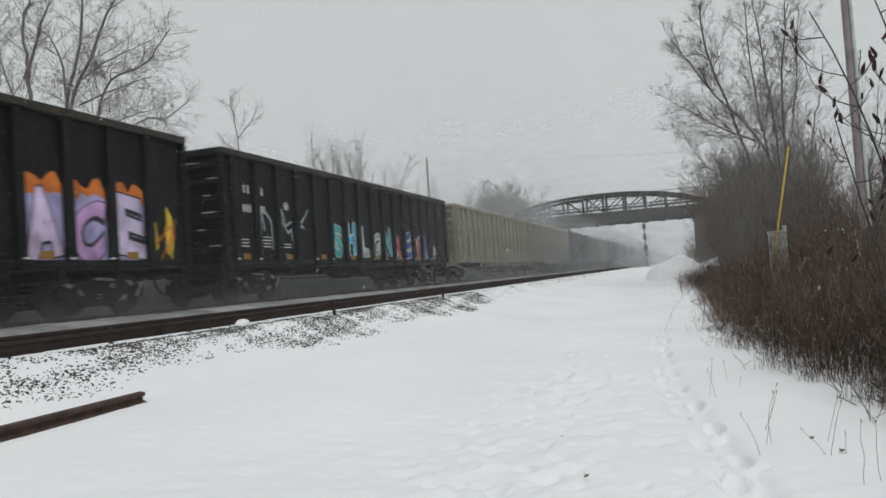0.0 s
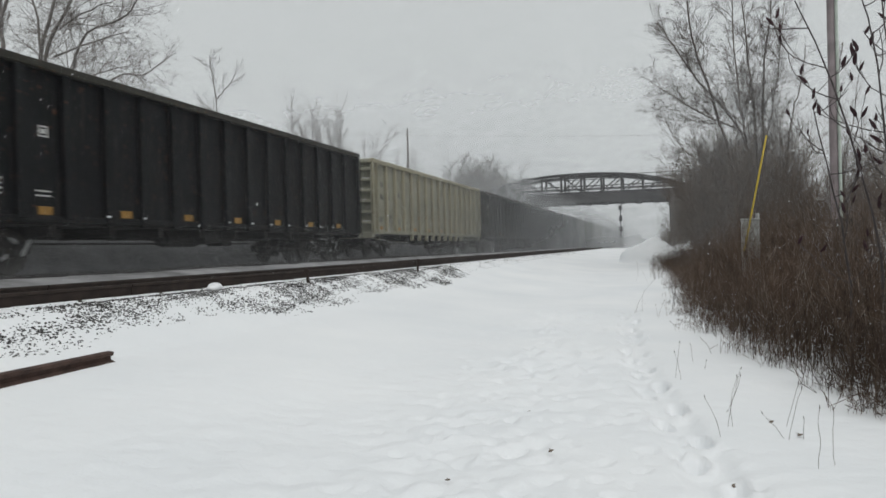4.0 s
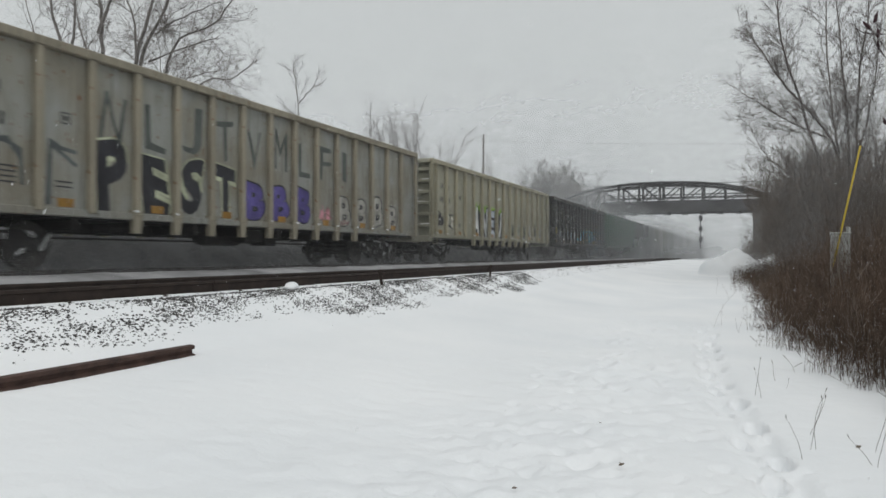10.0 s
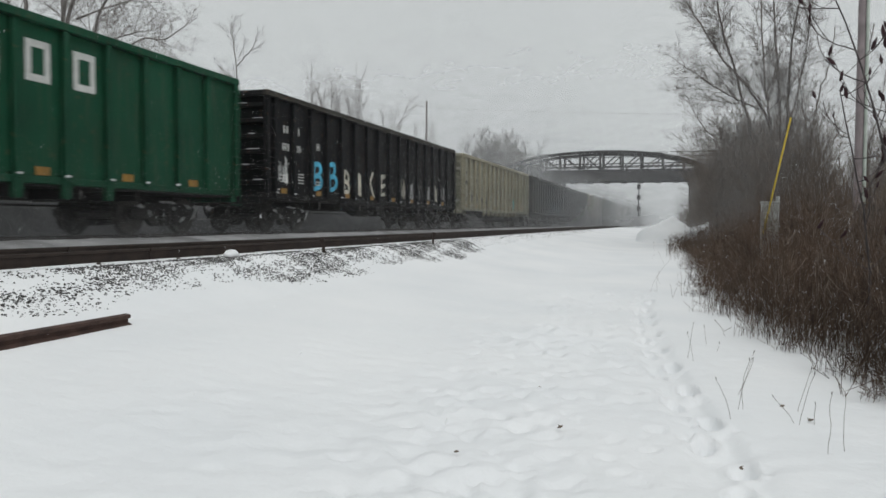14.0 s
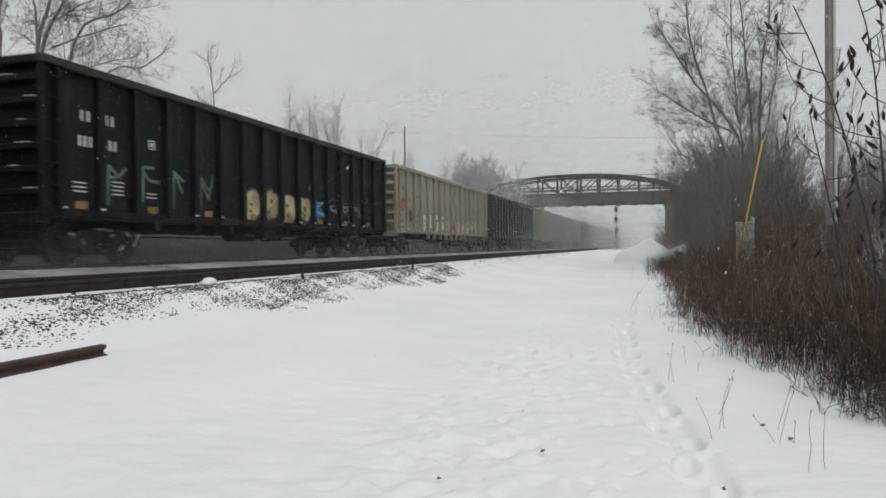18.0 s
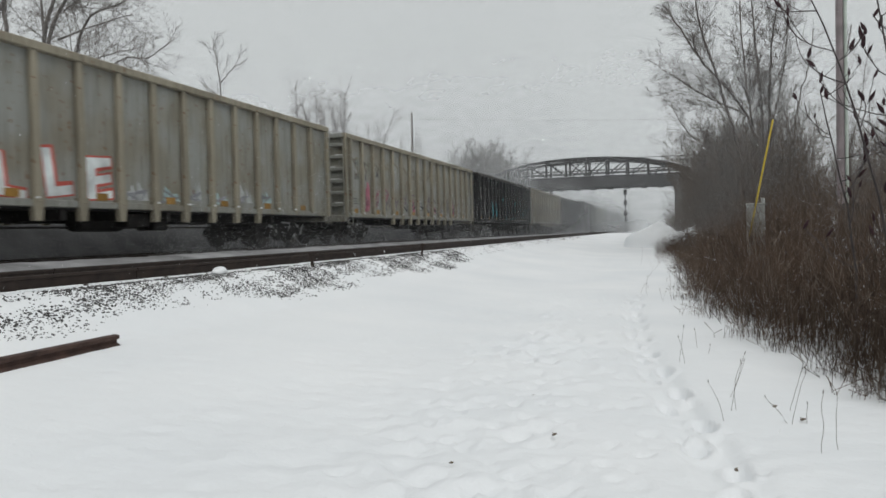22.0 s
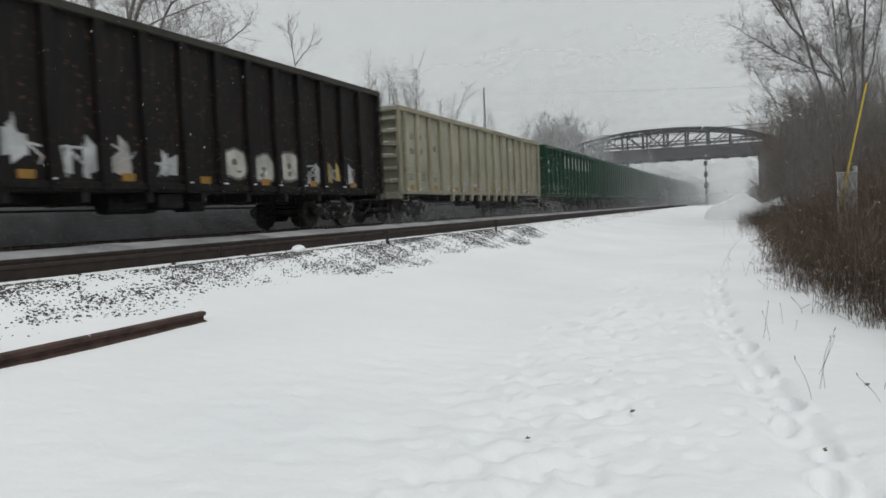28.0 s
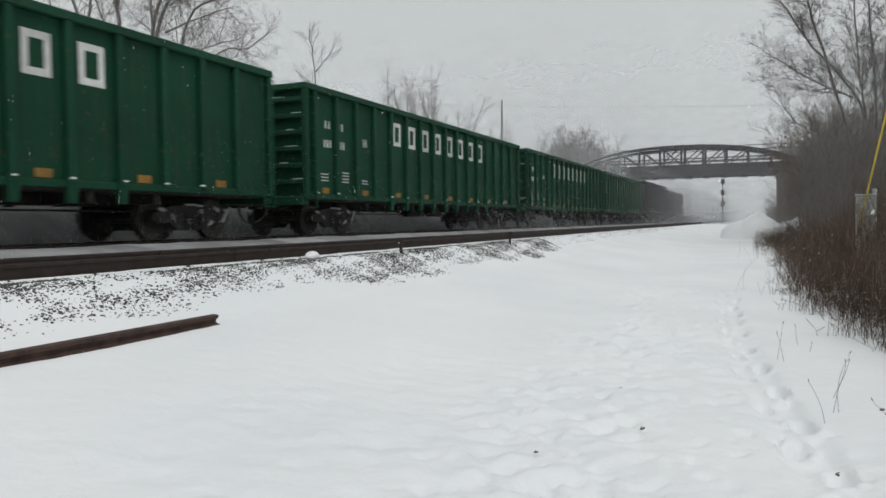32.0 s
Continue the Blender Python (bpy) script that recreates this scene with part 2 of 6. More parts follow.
def tubes(name, segs, material, sides=4):
    """One mesh of many tapered bars; segs: rows of ax ay az bx by bz r0 r1."""
    s = np.asarray(segs, dtype=np.float64)
    n = len(s)
    a, b, r0, r1 = s[:, 0:3], s[:, 3:6], s[:, 6], s[:, 7]
    d = b - a
    d /= np.maximum(np.linalg.norm(d, axis=1), 1e-9)[:, None]
    ref = np.where(np.abs(d[:, 2:3]) > 0.9, np.array([[1.0, 0, 0]]), np.array([[0, 0, 1.0]]))
    u = np.cross(d, ref)
    u /= np.linalg.norm(u, axis=1)[:, None]
    v = np.cross(d, u)
    ang = 2 * np.pi * np.arange(sides) / sides
    ring = np.cos(ang)[None, :, None] * u[:, None, :] + np.sin(ang)[None, :, None] * v[:, None, :]
    verts = np.concatenate([a[:, None, :] + ring * r0[:, None, None], b[:, None, :] + ring * r1[:, None, None]], axis=1)
    i = np.arange(sides)
    quad = np.stack([i, (i + 1) % sides, sides + (i + 1) % sides, sides + i], axis=1)
    faces = (quad[None] + (np.arange(n) * 2 * sides)[:, None, None]).reshape(-1, 4)
    return raw_mesh(name, verts.reshape(-1, 3), faces, material)


def raw_mesh(name, verts, faces, material, smooth=False):
    verts, faces = np.asarray(verts, dtype=np.float32), np.asarray(faces, dtype=np.int32)
    k = faces.shape[1]
    me = bpy.data.meshes.new(name)
    me.vertices.add(len(verts))
    me.vertices.foreach_set("co", verts.ravel())
    me.loops.add(faces.size)
    me.loops.foreach_set("vertex_index", faces.ravel())
    me.polygons.add(len(faces))
    me.polygons.foreach_set("loop_start", np.arange(len(faces), dtype=np.int32) * k)
    me.update(calc_edges=True)
    me.polygons.foreach_set("use_smooth", np.full(len(faces), smooth))
    me.materials.append(material)
    me.validate()
    return me


# ---- the lie of the land ----
RAIL_Z = 1.17           # top of the far track's rails
NEAR_Z = 1.10           # top of the near track's rails
NEAR_TRACK, FAR_TRACK = -8.15, -12.2


def smooth(a, b, v):
    k = np.clip((np.asarray(v, dtype=np.float64) - a) / (b - a), 0, 1)
    return k * k * (3 - 2 * k)


def land(x, y):
    """Height of the ground: path, ballast shoulder, track bed, far bank, and the bank under the thicket."""
    x, y = np.asarray(x, dtype=np.float64), np.asarray(y, dtype=np.float64)
    side = np.interp(x, [-60, -30, -19, -17.2, -16.0, -15.3, -14.6, -14.1, -10.75, -10.35, -9.9, -9.45, -9.1, -6.95, -6.7, -6.2, -5.6, -4.6, -3.2, -2.2, 60],
                     [2.4, 1.6, 1.3, 1.2, 1.1, 1.05, 1.0, 0.93, 0.93, 1.06, 1.14, 1.08, 0.92, 0.915, 0.86, 0.61, 0.40, 0.25, 0.06, 0.0, 0.0])
    bank = 1.7 * smooth(1.0, 7.0, x) * smooth(9, 22, y)
    path = (0.93 - np.minimum(side, 0.93)) * 0.92 * smooth(18, 85, y) * (x > -7)
    return side + bank + path + 1.0 * smooth(5, 30, x) * smooth(40, 110, y)


def ground():
    """One snow sheet to the horizon, fine near the path, with drifts, footprints and a trodden line."""
    xs = np.concatenate([-np.geomspace(2500, 16.5, 40), np.arange(-16.2, -7.2, 0.2), np.arange(-7.2, -3.8, 0.07), np.arange(-3.8, 2.4, 0.034), np.arange(2.4, 3.6, 0.08),
                         np.arange(3.6, 12, 0.4), np.geomspace(12, 2500, 40)])
    ys = np.concatenate([-np.geomspace(2500, 6, 30), np.arange(-5, 2, 0.5), np.arange(2, 3, 0.1), np.arange(3, 10, 0.036), np.arange(10, 16, 0.06), np.arange(16, 30, 0.16),
                         np.arange(30, 120, 1.0), np.geomspace(121, 3000, 40)])
    X, Y = np.meshgrid(xs, ys)
    Z = land(X, Y)
    rng = np.random.default_rng(4)
    soft = np.zeros_like(Z)
    for k, amp in ((0.25, 0.025), (0.7, 0.006), (2.6, 0.002), (7.0, 0.0015)):
        for _ in range(4):
            a, p = rng.uniform(0, 6.28), rng.uniform(0, 6.28)
            w = k * rng.uniform(0.8, 1.25)
            soft += amp * np.sin(w * 2.2 * (X * np.cos(a) + Y * np.sin(a)) + p) * np.sin(w * 1.7 * (X * np.sin(a) - Y * np.cos(a)) + 2 * p)
    Z += soft * smooth(-6.4, -4.5, X) * (1 - smooth(40, 70, Y)) * smooth(1, 3, Y)

    rough = np.zeros_like(Z)
    for _ in range(40):
        a, p, w = rng.uniform(0, 6.28), rng.uniform(0, 6.28), rng.uniform(7, 26)
        rough += (0.9 / w) * np.sin(w * (X * np.cos(a) + Y * np.sin(a)) + p + 2.0 * np.sin(1.7 * X + 2.3 * Y + p))
    tread = np.exp(-((X + 0.75 + 0.07 * Y) / 0.95) ** 2) * (1 - smooth(10, 20, Y)) * smooth(1.5, 3, Y)
    Z += 0.082 * rough * tread * (0.6 + 0.4 * np.sin(1.1 * Y + 3 * np.sin(0.9 * X)))
    Z += 0.019 * rough * smooth(-4.6, -3.4, X) * (1 - smooth(10, 20, Y)) * (0.5 + 0.5 * np.sin(0.8 * Y - 1.3 * X))

    def dent(cx, cy, rx, ry, depth, turn=0.0):
        """Presses one print with a raised rim into the sheet."""
        c, s, reach = math.cos(turn), math.sin(turn), 3.2 * max(rx, ry)
        i0, i1 = np.searchsorted(ys, (cy - reach, cy + reach))
        j0, j1 = np.searchsorted(xs, (cx - reach, cx + reach))
        px, py = X[i0:i1, j0:j1] - cx, Y[i0:i1, j0:j1] - cy
        q = ((px * c + py * s) / rx) ** 2 + ((py * c - px * s) / ry) ** 2
        Z[i0:i1, j0:j1] += -depth * np.exp(-q ** 1.5) + 0.3 * depth * np.exp(-((np.sqrt(q) - 1.35) / 0.35) ** 2)

    # a line of footprints along the thicket
    for i in range(26):
        y = 3.4 + 0.52 * i
        x = 0.52 - 0.19 * (y - 4.0) + 0.008 * (y - 4) ** 2 + 0.09 * (1 if i % 2 else -1)
        dent(x + rng.normal(0, 0.02), y, 0.075, 0.15, 0.10 + 0.05 * rng.random(), rng.uniform(-0.2, 0.3))
        for _ in range(3):
            dent(x + rng.normal(0, 0.12), y + rng.normal(0, 0.2), rng.uniform(0.03, 0.06), rng.uniform(0.04, 0.08), rng.uniform(-0.025, 0.04), rng.uniform(-1, 1))
    line = 0.52 - 0.19 * (Y - 4.0) + 0.008 * (Y - 4) ** 2
    Z -= 0.055 * np.exp(-((X - line) / 0.19) ** 4) * smooth(2.5, 4, Y) * (1 - smooth(13, 17, Y)) * (1 + 0.4 * np.sin(5 * Y))
    # old, half-filled tracks down the middle of the path
    for _ in range(520):
        y = 2.6 + 15 * rng.random() ** 1.3
        dent(-0.75 - 0.07 * y + rng.normal(0, 0.5), y, rng.uniform(0.035, 0.08), rng.uniform(0.05, 0.13), rng.uniform(0.008, 0.028), rng.uniform(-1, 1))
    for _ in range(120):
        y = rng.uniform(2.6, 9)
        dent(rng.uniform(-3.6, 0.8), y, rng.uniform(0.04, 0.10), rng.uniform(0.05, 0.14), rng.uniform(0.003, 0.010), rng.uniform(-2, 2))
    ny, nx = X.shape
    idx = np.arange(nx * ny).reshape(ny, nx)
    faces = np.stack([idx[:-1, :-1], idx[:-1, 1:], idx[1:, 1:], idx[1:, :-1]], axis=-1).reshape(-1, 4)
    verts = np.stack([X, Y, Z], axis=-1).reshape(-1, 3)
    ob = new("ground", raw_mesh("ground", verts, faces, SNOW, True))
    tagged(ob, "trodden white snow over the path, bank and track bed", "ground", kind="structure")


ground()


# ---- the two tracks ----
def rail_profile(h=0.186):
    return [(-0.075, 0), (0.075, 0), (0.075, 0.012), (0.012, 0.03), (0.010, h - 0.05), (0.037, h - 0.038), (0.037, h - 0.004),
            (0.030, h), (-0.030, h), (-0.037, h - 0.004), (-0.037, h - 0.038), (-0.010, h - 0.05), (-0.012, 0.03), (-0.075, 0.012)]


def rail_mesh(length, material=None, h=0.186):
    bm = bmesh.new()
    prof = rail_profile(h)
    ends = [[bm.verts.new((x, y, z)) for x, z in prof] for y in (0, length)]
    n = len(prof)
    for i in range(n):
        j = (i + 1) % n
        f = bm.faces.new((ends[0][i], ends[0][j], ends[1][j], ends[1][i]))
        f.material_index = 1 if i in (7,) else 0
    bm.faces.new(ends[0][::-1])
    bm.faces.new(ends[1])
    return to_mesh("rail", bm, [RAIL_RUST, material or RAIL_HEAD])


def tracks():
    rail, near_rail = rail_mesh(13.0), rail_mesh(13.0, RAIL_RUST)
    rng = np.random.default_rng(7)
    tie = to_mesh("tie", boxed(-1.3, 1.3, -0.115, 0.115, -0.16, 0.0, 0.012), TIE_WOOD)
    plate = to_mesh("tie_plate", boxed(-0.19, 0.19, -0.09, 0.09, 0.0, 0.02), RAIL_RUST)
    for name, cx, top, note in (("track_near", NEAR_TRACK, NEAR_Z, "unused rusty rails on snow-covered ties"), ("track_far", FAR_TRACK, RAIL_Z, "worn rails on snow-dusted ties under the train")):
        tr = new(name)
        tagged(tr, note, "railway track", kind="structure")
        for side in (-0.7525, 0.7525):
            for i in range(-2, 22):
                link("rail", near_rail if cx > -10 else rail, tr, pose(cx + side, i * 13.02 - 4, top - 0.186))
        for i in range(-12, 150):
            y = i * 0.54 + rng.normal(0, 0.015)
            link("tie", tie, tr, pose(cx + rng.normal(0, 0.02), y, top - 0.206, 0, 0, rng.normal(0, 0.6)))
        bm = bmesh.new()
        for i in range(150, 520):
            box(bm, cx - 1.3, cx + 1.3, i * 0.54 - 0.115, i * 0.54 + 0.115, top - 0.366, top - 0.206)
        tagged(part("far_ties", bm, TIE_WOOD, tr), kind="stuff")
        for i in range(0, 60):
            for side in (-0.7525, 0.7525):
                link("tie_plate", plate, tr, pose(cx + side, i * 0.54, top - 0.206))
        if cx > -10:
            # snow along the rail's foot, broken where the ties heave it
            bm = bmesh.new()
            for i in range(0, 110):
                y = 2 + i * 0.54 + rng.uniform(-0.05, 0.05)
                box(bm, cx + 0.7525 + 0.05, cx + 0.7525 + 0.11 + rng.uniform(0, 0.03), y + 0.06, y + rng.uniform(0.45, 0.62), top - 0.186, top - 0.168 + rng.uniform(0, 0.012), 0.006)
            tagged(part("foot_snow", bm, SNOW, tr), kind="stuff")
            # solid dark bars stand in for the shaded hollows under the rail
            bm = bmesh.new()
            for i in range(0, 60):
                y = 2 + i * 0.54 + rng.uniform(-0.04, 0.04)
                box(bm, cx + 0.7525 + 0.115, cx + 0.7525 + 0.15, y + 0.1, y + rng.uniform(0.3, 0.46), top - 0.215, top - 0.192, 0.008)
            tagged(part("foot_gap", bm, TIE_WOOD, tr), kind="stuff")


tracks()


def scattered_stones():
    """Ballast that shows through the snow on the shoulder and between the rails."""
    rng = np.random.default_rng(11)
    base = np.array([(1, 0, 0), (0, 1, 0), (-1, 0, 0), (0, -1, 0), (0, 0, 1), (0, 0, -1)], dtype=float)
    tri = np.array([(0, 1, 4), (1, 2, 4), (2, 3, 4), (3, 0, 4), (1, 0, 5), (2, 1, 5), (3, 2, 5), (0, 3, 5)])
    px, py, size = [], [], []

    def add(n, x0, x1, y0, y1, lo, hi, keep):
        x, y = rng.uniform(x0, x1, n), rng.uniform(y0, y1, n)
        ok = rng.random(n) < keep(x, y)
        px.append(x[ok]), py.append(y[ok]), size.append(rng.uniform(lo, hi, ok.sum()))

    def patch(x, y):
        p = np.sin(1.9 * y + 2.0 * x) * np.sin(0.7 * y - 3.1 * x + 1) + 0.8 * np.sin(5.3 * y + 7.0 * x) * np.sin(8.1 * x - 3.7 * y + 2)
        return np.clip(0.5 + 0.55 * p, 0.05, 1)
    add(52000, -7.15, -5.75, 2.5, 24, 0.006, 0.020, lambda x, y: patch(x, y) * np.clip((-6.1 + 0.2 * smooth(6, 10, y) - x - 0.16 * np.sin(0.9 * y) - 0.1 * np.sin(2.7 * y)) / 0.45, 0, 1) ** 0.8)
    add(3600, -7.1, -6.3, 22, 60, 0.008, 0.022, lambda x, y: 0.6 * patch(x, y))
    add(5000, -10.8, -9.2, 2, 40, 0.012, 0.03, lambda x, y: 0.5 * patch(x, y))
    add(4000, -8.7, -7.6, 2, 30, 0.012, 0.028, lambda x, y: 0.35 * patch(x, y))
    px, py, size = np.concatenate(px), np.concatenate(py), np.concatenate(size)
    n = len(px)
    pz = land(px, py) + size * 0.2
    stretch = rng.uniform(0.6, 1.35, (n, 3)) * size[:, None] * np.array([1, 1, 0.6])
    jitter = rng.uniform(0.75, 1.2, (n, len(base), 1))
    a = rng.uniform(0, 6.28, n)
    c, s = np.cos(a), np.sin(a)
    v = base[None] * jitter * stretch[:, None, :]
    v = np.stack([v[..., 0] * c[:, None] - v[..., 1] * s[:, None], v[..., 0] * s[:, None] + v[..., 1] * c[:, None], v[..., 2]], axis=-1)
    v += np.stack([px, py, pz], axis=-1)[:, None, :]
    f = (tri[None] + (np.arange(n) * len(base))[:, None, None]).reshape(-1, 3)
    ob = new("ballast_stones", raw_mesh("ballast_stones", v.reshape(-1, 3), f, STONE))
    tagged(ob, "dark grey crushed stone showing through thin snow", "ballast", kind="stuff")


scattered_stones()


def ballast_bed():
    """The swept stone bed of the far track, bare of snow under the train."""
    rng = np.random.default_rng(19)
    xs, ys = np.linspace(-14.15, -10.55, 19), np.concatenate([np.arange(-10, 40, 0.25), np.arange(40, 280, 1.0)])
    X, Y = np.meshgrid(xs, ys)
    Z = 0.965 - 0.05 * smooth(0.6, 1.0, np.abs(X + 12.35) / 1.8) * 1.6 + rng.normal(0, 0.008, X.shape)
    idx = np.arange(X.size).reshape(X.shape)
    f = np.stack([idx[:-1, :-1], idx[:-1, 1:], idx[1:, 1:], idx[1:, :-1]], axis=-1).reshape(-1, 4)
    ob = new("ballast_bed", raw_mesh("ballast_bed", np.stack([X, Y, Z], -1).reshape(-1, 3), f, STONE))
    tagged(ob, "dark stone track bed swept bare by the train", "track bed", kind="structure")


ballast_bed()


def swept_strip():
    """Thin grey snow blown over the stones between the two tracks."""
    rng = np.random.default_rng(29)
    xs, ys = np.linspace(-10.7, -9.0, 16), np.concatenate([np.arange(-10, 60, 0.2), np.arange(60, 280, 1.0)])
    X, Y = np.meshgrid(xs, ys)
    Z = land(X, Y) + 0.04 + 0.010 * np.sin(2.1 * Y + 5 * X) * np.sin(0.9 * Y) + rng.normal(0, 0.004, X.shape)
    idx = np.arange(X.size).reshape(X.shape)
    f = np.stack([idx[:-1, :-1], idx[:-1, 1:], idx[1:, 1:], idx[1:, :-1]], axis=-1).reshape(-1, 4)
    ob = new("swept_strip", raw_mesh("swept_strip", np.stack([X, Y, Z], -1).reshape(-1, 3), f, GREY_SNOW, True))
    tagged(ob, "thin grey wind-swept snow over stones between the tracks", "snow strip", kind="structure")


swept_strip()


def plough_bank():
    """A long low bank of ploughed snow beyond the far track, with the cars' shade put into its colour."""
    rng = np.random.default_rng(23)
    xs, ys = np.linspace(-17.6, -14.25, 24), np.concatenate([np.arange(-12, 60, 0.3), np.arange(60, 290, 1.5)])
    X, Y = np.meshgrid(xs, ys)
    u = (X + 17.6) / 3.35
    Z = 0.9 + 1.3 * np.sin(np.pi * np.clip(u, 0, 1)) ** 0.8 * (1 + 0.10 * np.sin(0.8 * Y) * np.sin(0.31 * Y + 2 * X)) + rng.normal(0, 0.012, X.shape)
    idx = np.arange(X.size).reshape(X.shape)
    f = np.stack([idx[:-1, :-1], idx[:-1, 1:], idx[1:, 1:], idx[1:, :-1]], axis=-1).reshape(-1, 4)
    ob = new("snow_bank", raw_mesh("snow_bank", np.stack([X, Y, Z], -1).reshape(-1, 3), f, SHADED_SNOW, True))
    tagged(ob, "low bank of ploughed snow beyond the track, coloured dark for the cars' shade", "snow bank", kind="structure")


plough_bank()


# ---- the train ----
HALF, LENGTH, TOP, SILL = 1.6, 17.75, 3.91, 1.06     # heights above the rail
PITCH, SPEED, FIRST_REAR = 19.08, 16.2, 14.2
LAG = [(0, -0.1), (2, -0.35), (6, -0.2), (9, -0.15), (12, -0.05), (14.5, 0.0), (16.5, 0.25), (18, 0.65), (19, 1.15), (20.5, 1.8), (22, 2.1),
       (25, 2.15), (28, 2.35), (29.5, 2.65), (32, 3.45)]   # metres that it falls behind a steady run
CARS = []


def glyph(ch, heavy):
    """Outline of one sprayed letter as vertices in a unit box, and faces."""
    cu = bpy.data.curves.new("glyph", "FONT")
    cu.body, cu.offset, cu.resolution_u = ch, heavy, 3
    ob = new("glyph", cu)
    me = ob.to_mesh()
    v = np.array([p.co[:2] for p in me.vertices])
    v = (v - v.min(0)) / (v.max(0) - v.min(0))
    faces = [tuple(p.vertices) for p in me.polygons]
    ob.to_mesh_clear()
    bpy.data.objects.remove(ob)
    bpy.data.curves.remove(cu)
    return v, faces


GLYPHS = {}


def glyph_of(ch, heavy):
    if (ch, heavy) not in GLYPHS:
        GLYPHS[ch, heavy] = glyph(ch, heavy)
    return GLYPHS[ch, heavy]



def wheelset():
    bm = bmesh.new()
    for s in (-1, 1):
        for r, a, b in ((0.46, 0.690, 0.725), (0.43, 0.725, 0.815), (0.20, 0.815, 0.85)):
            bmesh.ops.create_cone(bm, cap_ends=True, segments=20, radius1=r, radius2=r if r != 0.43 else 0.425, depth=b - a,
                                  matrix=Matrix.Translation((s * (a + b) / 2, 0, 0)) @ Matrix.Rotation(math.pi / 2 * s, 4, "Y"))
    rod(bm, (-1.0, 0, 0), (1.0, 0, 0), 0.085, sides=10)
    for s in (-1, 1):
        for k in range(4):
            a = k * math.pi / 2 + 0.4
            rod(bm, (s * 0.84, 0.1 * math.cos(a), 0.1 * math.sin(a)), (s * 0.875, 0.1 * math.cos(a), 0.1 * math.sin(a)), 0.02, sides=5)
    return to_mesh("wheelset", bm, WHEEL_STEEL)


def side_frame():
    """Cast three-piece truck frame: an arched beam over both axle boxes with a window for the springs."""
    bm = bmesh.new()
    prof = [(-1.12, 0.42), (-1.12, 0.58), (-0.85, 0.66), (-0.45, 0.74), (0.45, 0.74), (0.85, 0.66), (1.12, 0.58), (1.12, 0.42), (0.68, 0.40), (0.45, 0.22), (-0.45, 0.22), (-0.68, 0.40)]
    rings = [[bm.verts.new((x, y, z)) for y, z in prof] for x in (-0.07, 0.07)]
    n = len(prof)
    for i in range(n):
        j = (i + 1) % n
        bm.faces.new((rings[0][i], rings[0][j], rings[1][j], rings[1][i]))
    bm.faces.new(rings[0][::-1])
    bm.faces.new(rings[1])
    box(bm, -0.1, 0.1, -1.05, -0.72, 0.36, 0.62, 0.02)
    box(bm, -0.1, 0.1, 0.72, 1.05, 0.36, 0.62, 0.02)
    return to_mesh("side_frame", bm, STEEL_DARK)


def springs():
    bm = bmesh.new()
    for y in (-0.2, 0.0, 0.2):
        for k in range(5):
            z = 0.27 + 0.07 * k
            bmesh.ops.create_cone(bm, cap_ends=True, segments=8, radius1=0.075, radius2=0.075, depth=0.045, matrix=Matrix.Translation((0.09, y, z)))
    return to_mesh("springs", bm, STEEL_DARK)




def truck_snow():
    """Packed snow on the outer face of a side frame and on the axle boxes."""
    rng = random.Random(8)
    bm = bmesh.new()
    for y, z, a, wide, tall in ((0.98, 0.52, -35, 0.05, 0.20), (0.72, 0.66, 60, 0.03, 0.10), (-0.9, 0.65, 80, 0.03, 0.12), (0.22, 0.60, 10, 0.05, 0.07), (-0.15, 0.42, 30, 0.06, 0.05),
                                (0.0, 0.755, 88, 0.02, 0.30), (-0.6, 0.50, 40, 0.03, 0.08), (0.5, 0.36, 120, 0.03, 0.12)):
        bmesh.ops.create_icosphere(bm, subdivisions=2, radius=1.0, matrix=Matrix.LocRotScale((0.095, y, z), Euler((radians(a), 0, 0)), (0.025, wide, tall)))
    for v in bm.verts:
        v.co.y += rng.gauss(0, 0.012)
        v.co.z += rng.gauss(0, 0.012)
    return to_mesh("caught_snow", bm, TRUCK_GRIME_SNOW)


TRUCK_GRIME_SNOW = surface("grimy_snow", (0.26, 0.26, 0.26), 0.9, 0, 9, 0.45, 0.4)
WHEELSET, SIDE_FRAME, SPRINGS, TRUCK_SNOW = wheelset(), side_frame(), springs(), truck_snow()


def make_truck(car, y):
    bm = boxed(-1.0, 1.0, -0.2, 0.2, 0.50, 0.78, 0.03)
    box(bm, -0.35, 0.35, -0.3, 0.3, 0.74, 0.90, 0.02)
    rod(bm, (-0.72, -0.55, 0.40), (0.72, -0.55, 0.40), 0.05)
    rod(bm, (-0.72, 0.55, 0.40), (0.72, 0.55, 0.40), 0.05)
    truck = part("truck", bm, STEEL_DARK, car, at=pose(0, y, 0))
    for s in (-1, 1):
        link("side_frame", SIDE_FRAME, truck, pose(s * 1.0, 0, 0))
        tagged(link("springs", SPRINGS, truck, pose(s * 1.0, 0, 0, 0, 0, 0 if s > 0 else 180)), kind="stuff")
        link("wheelset", WHEELSET, truck, pose(0, s * 0.89, 0.46))
        tagged(link("caught_snow", TRUCK_SNOW, truck, pose(s * 1.0, 0, 0, 0, 0, 0 if s > 0 else 180)), kind="stuff")
    return truck


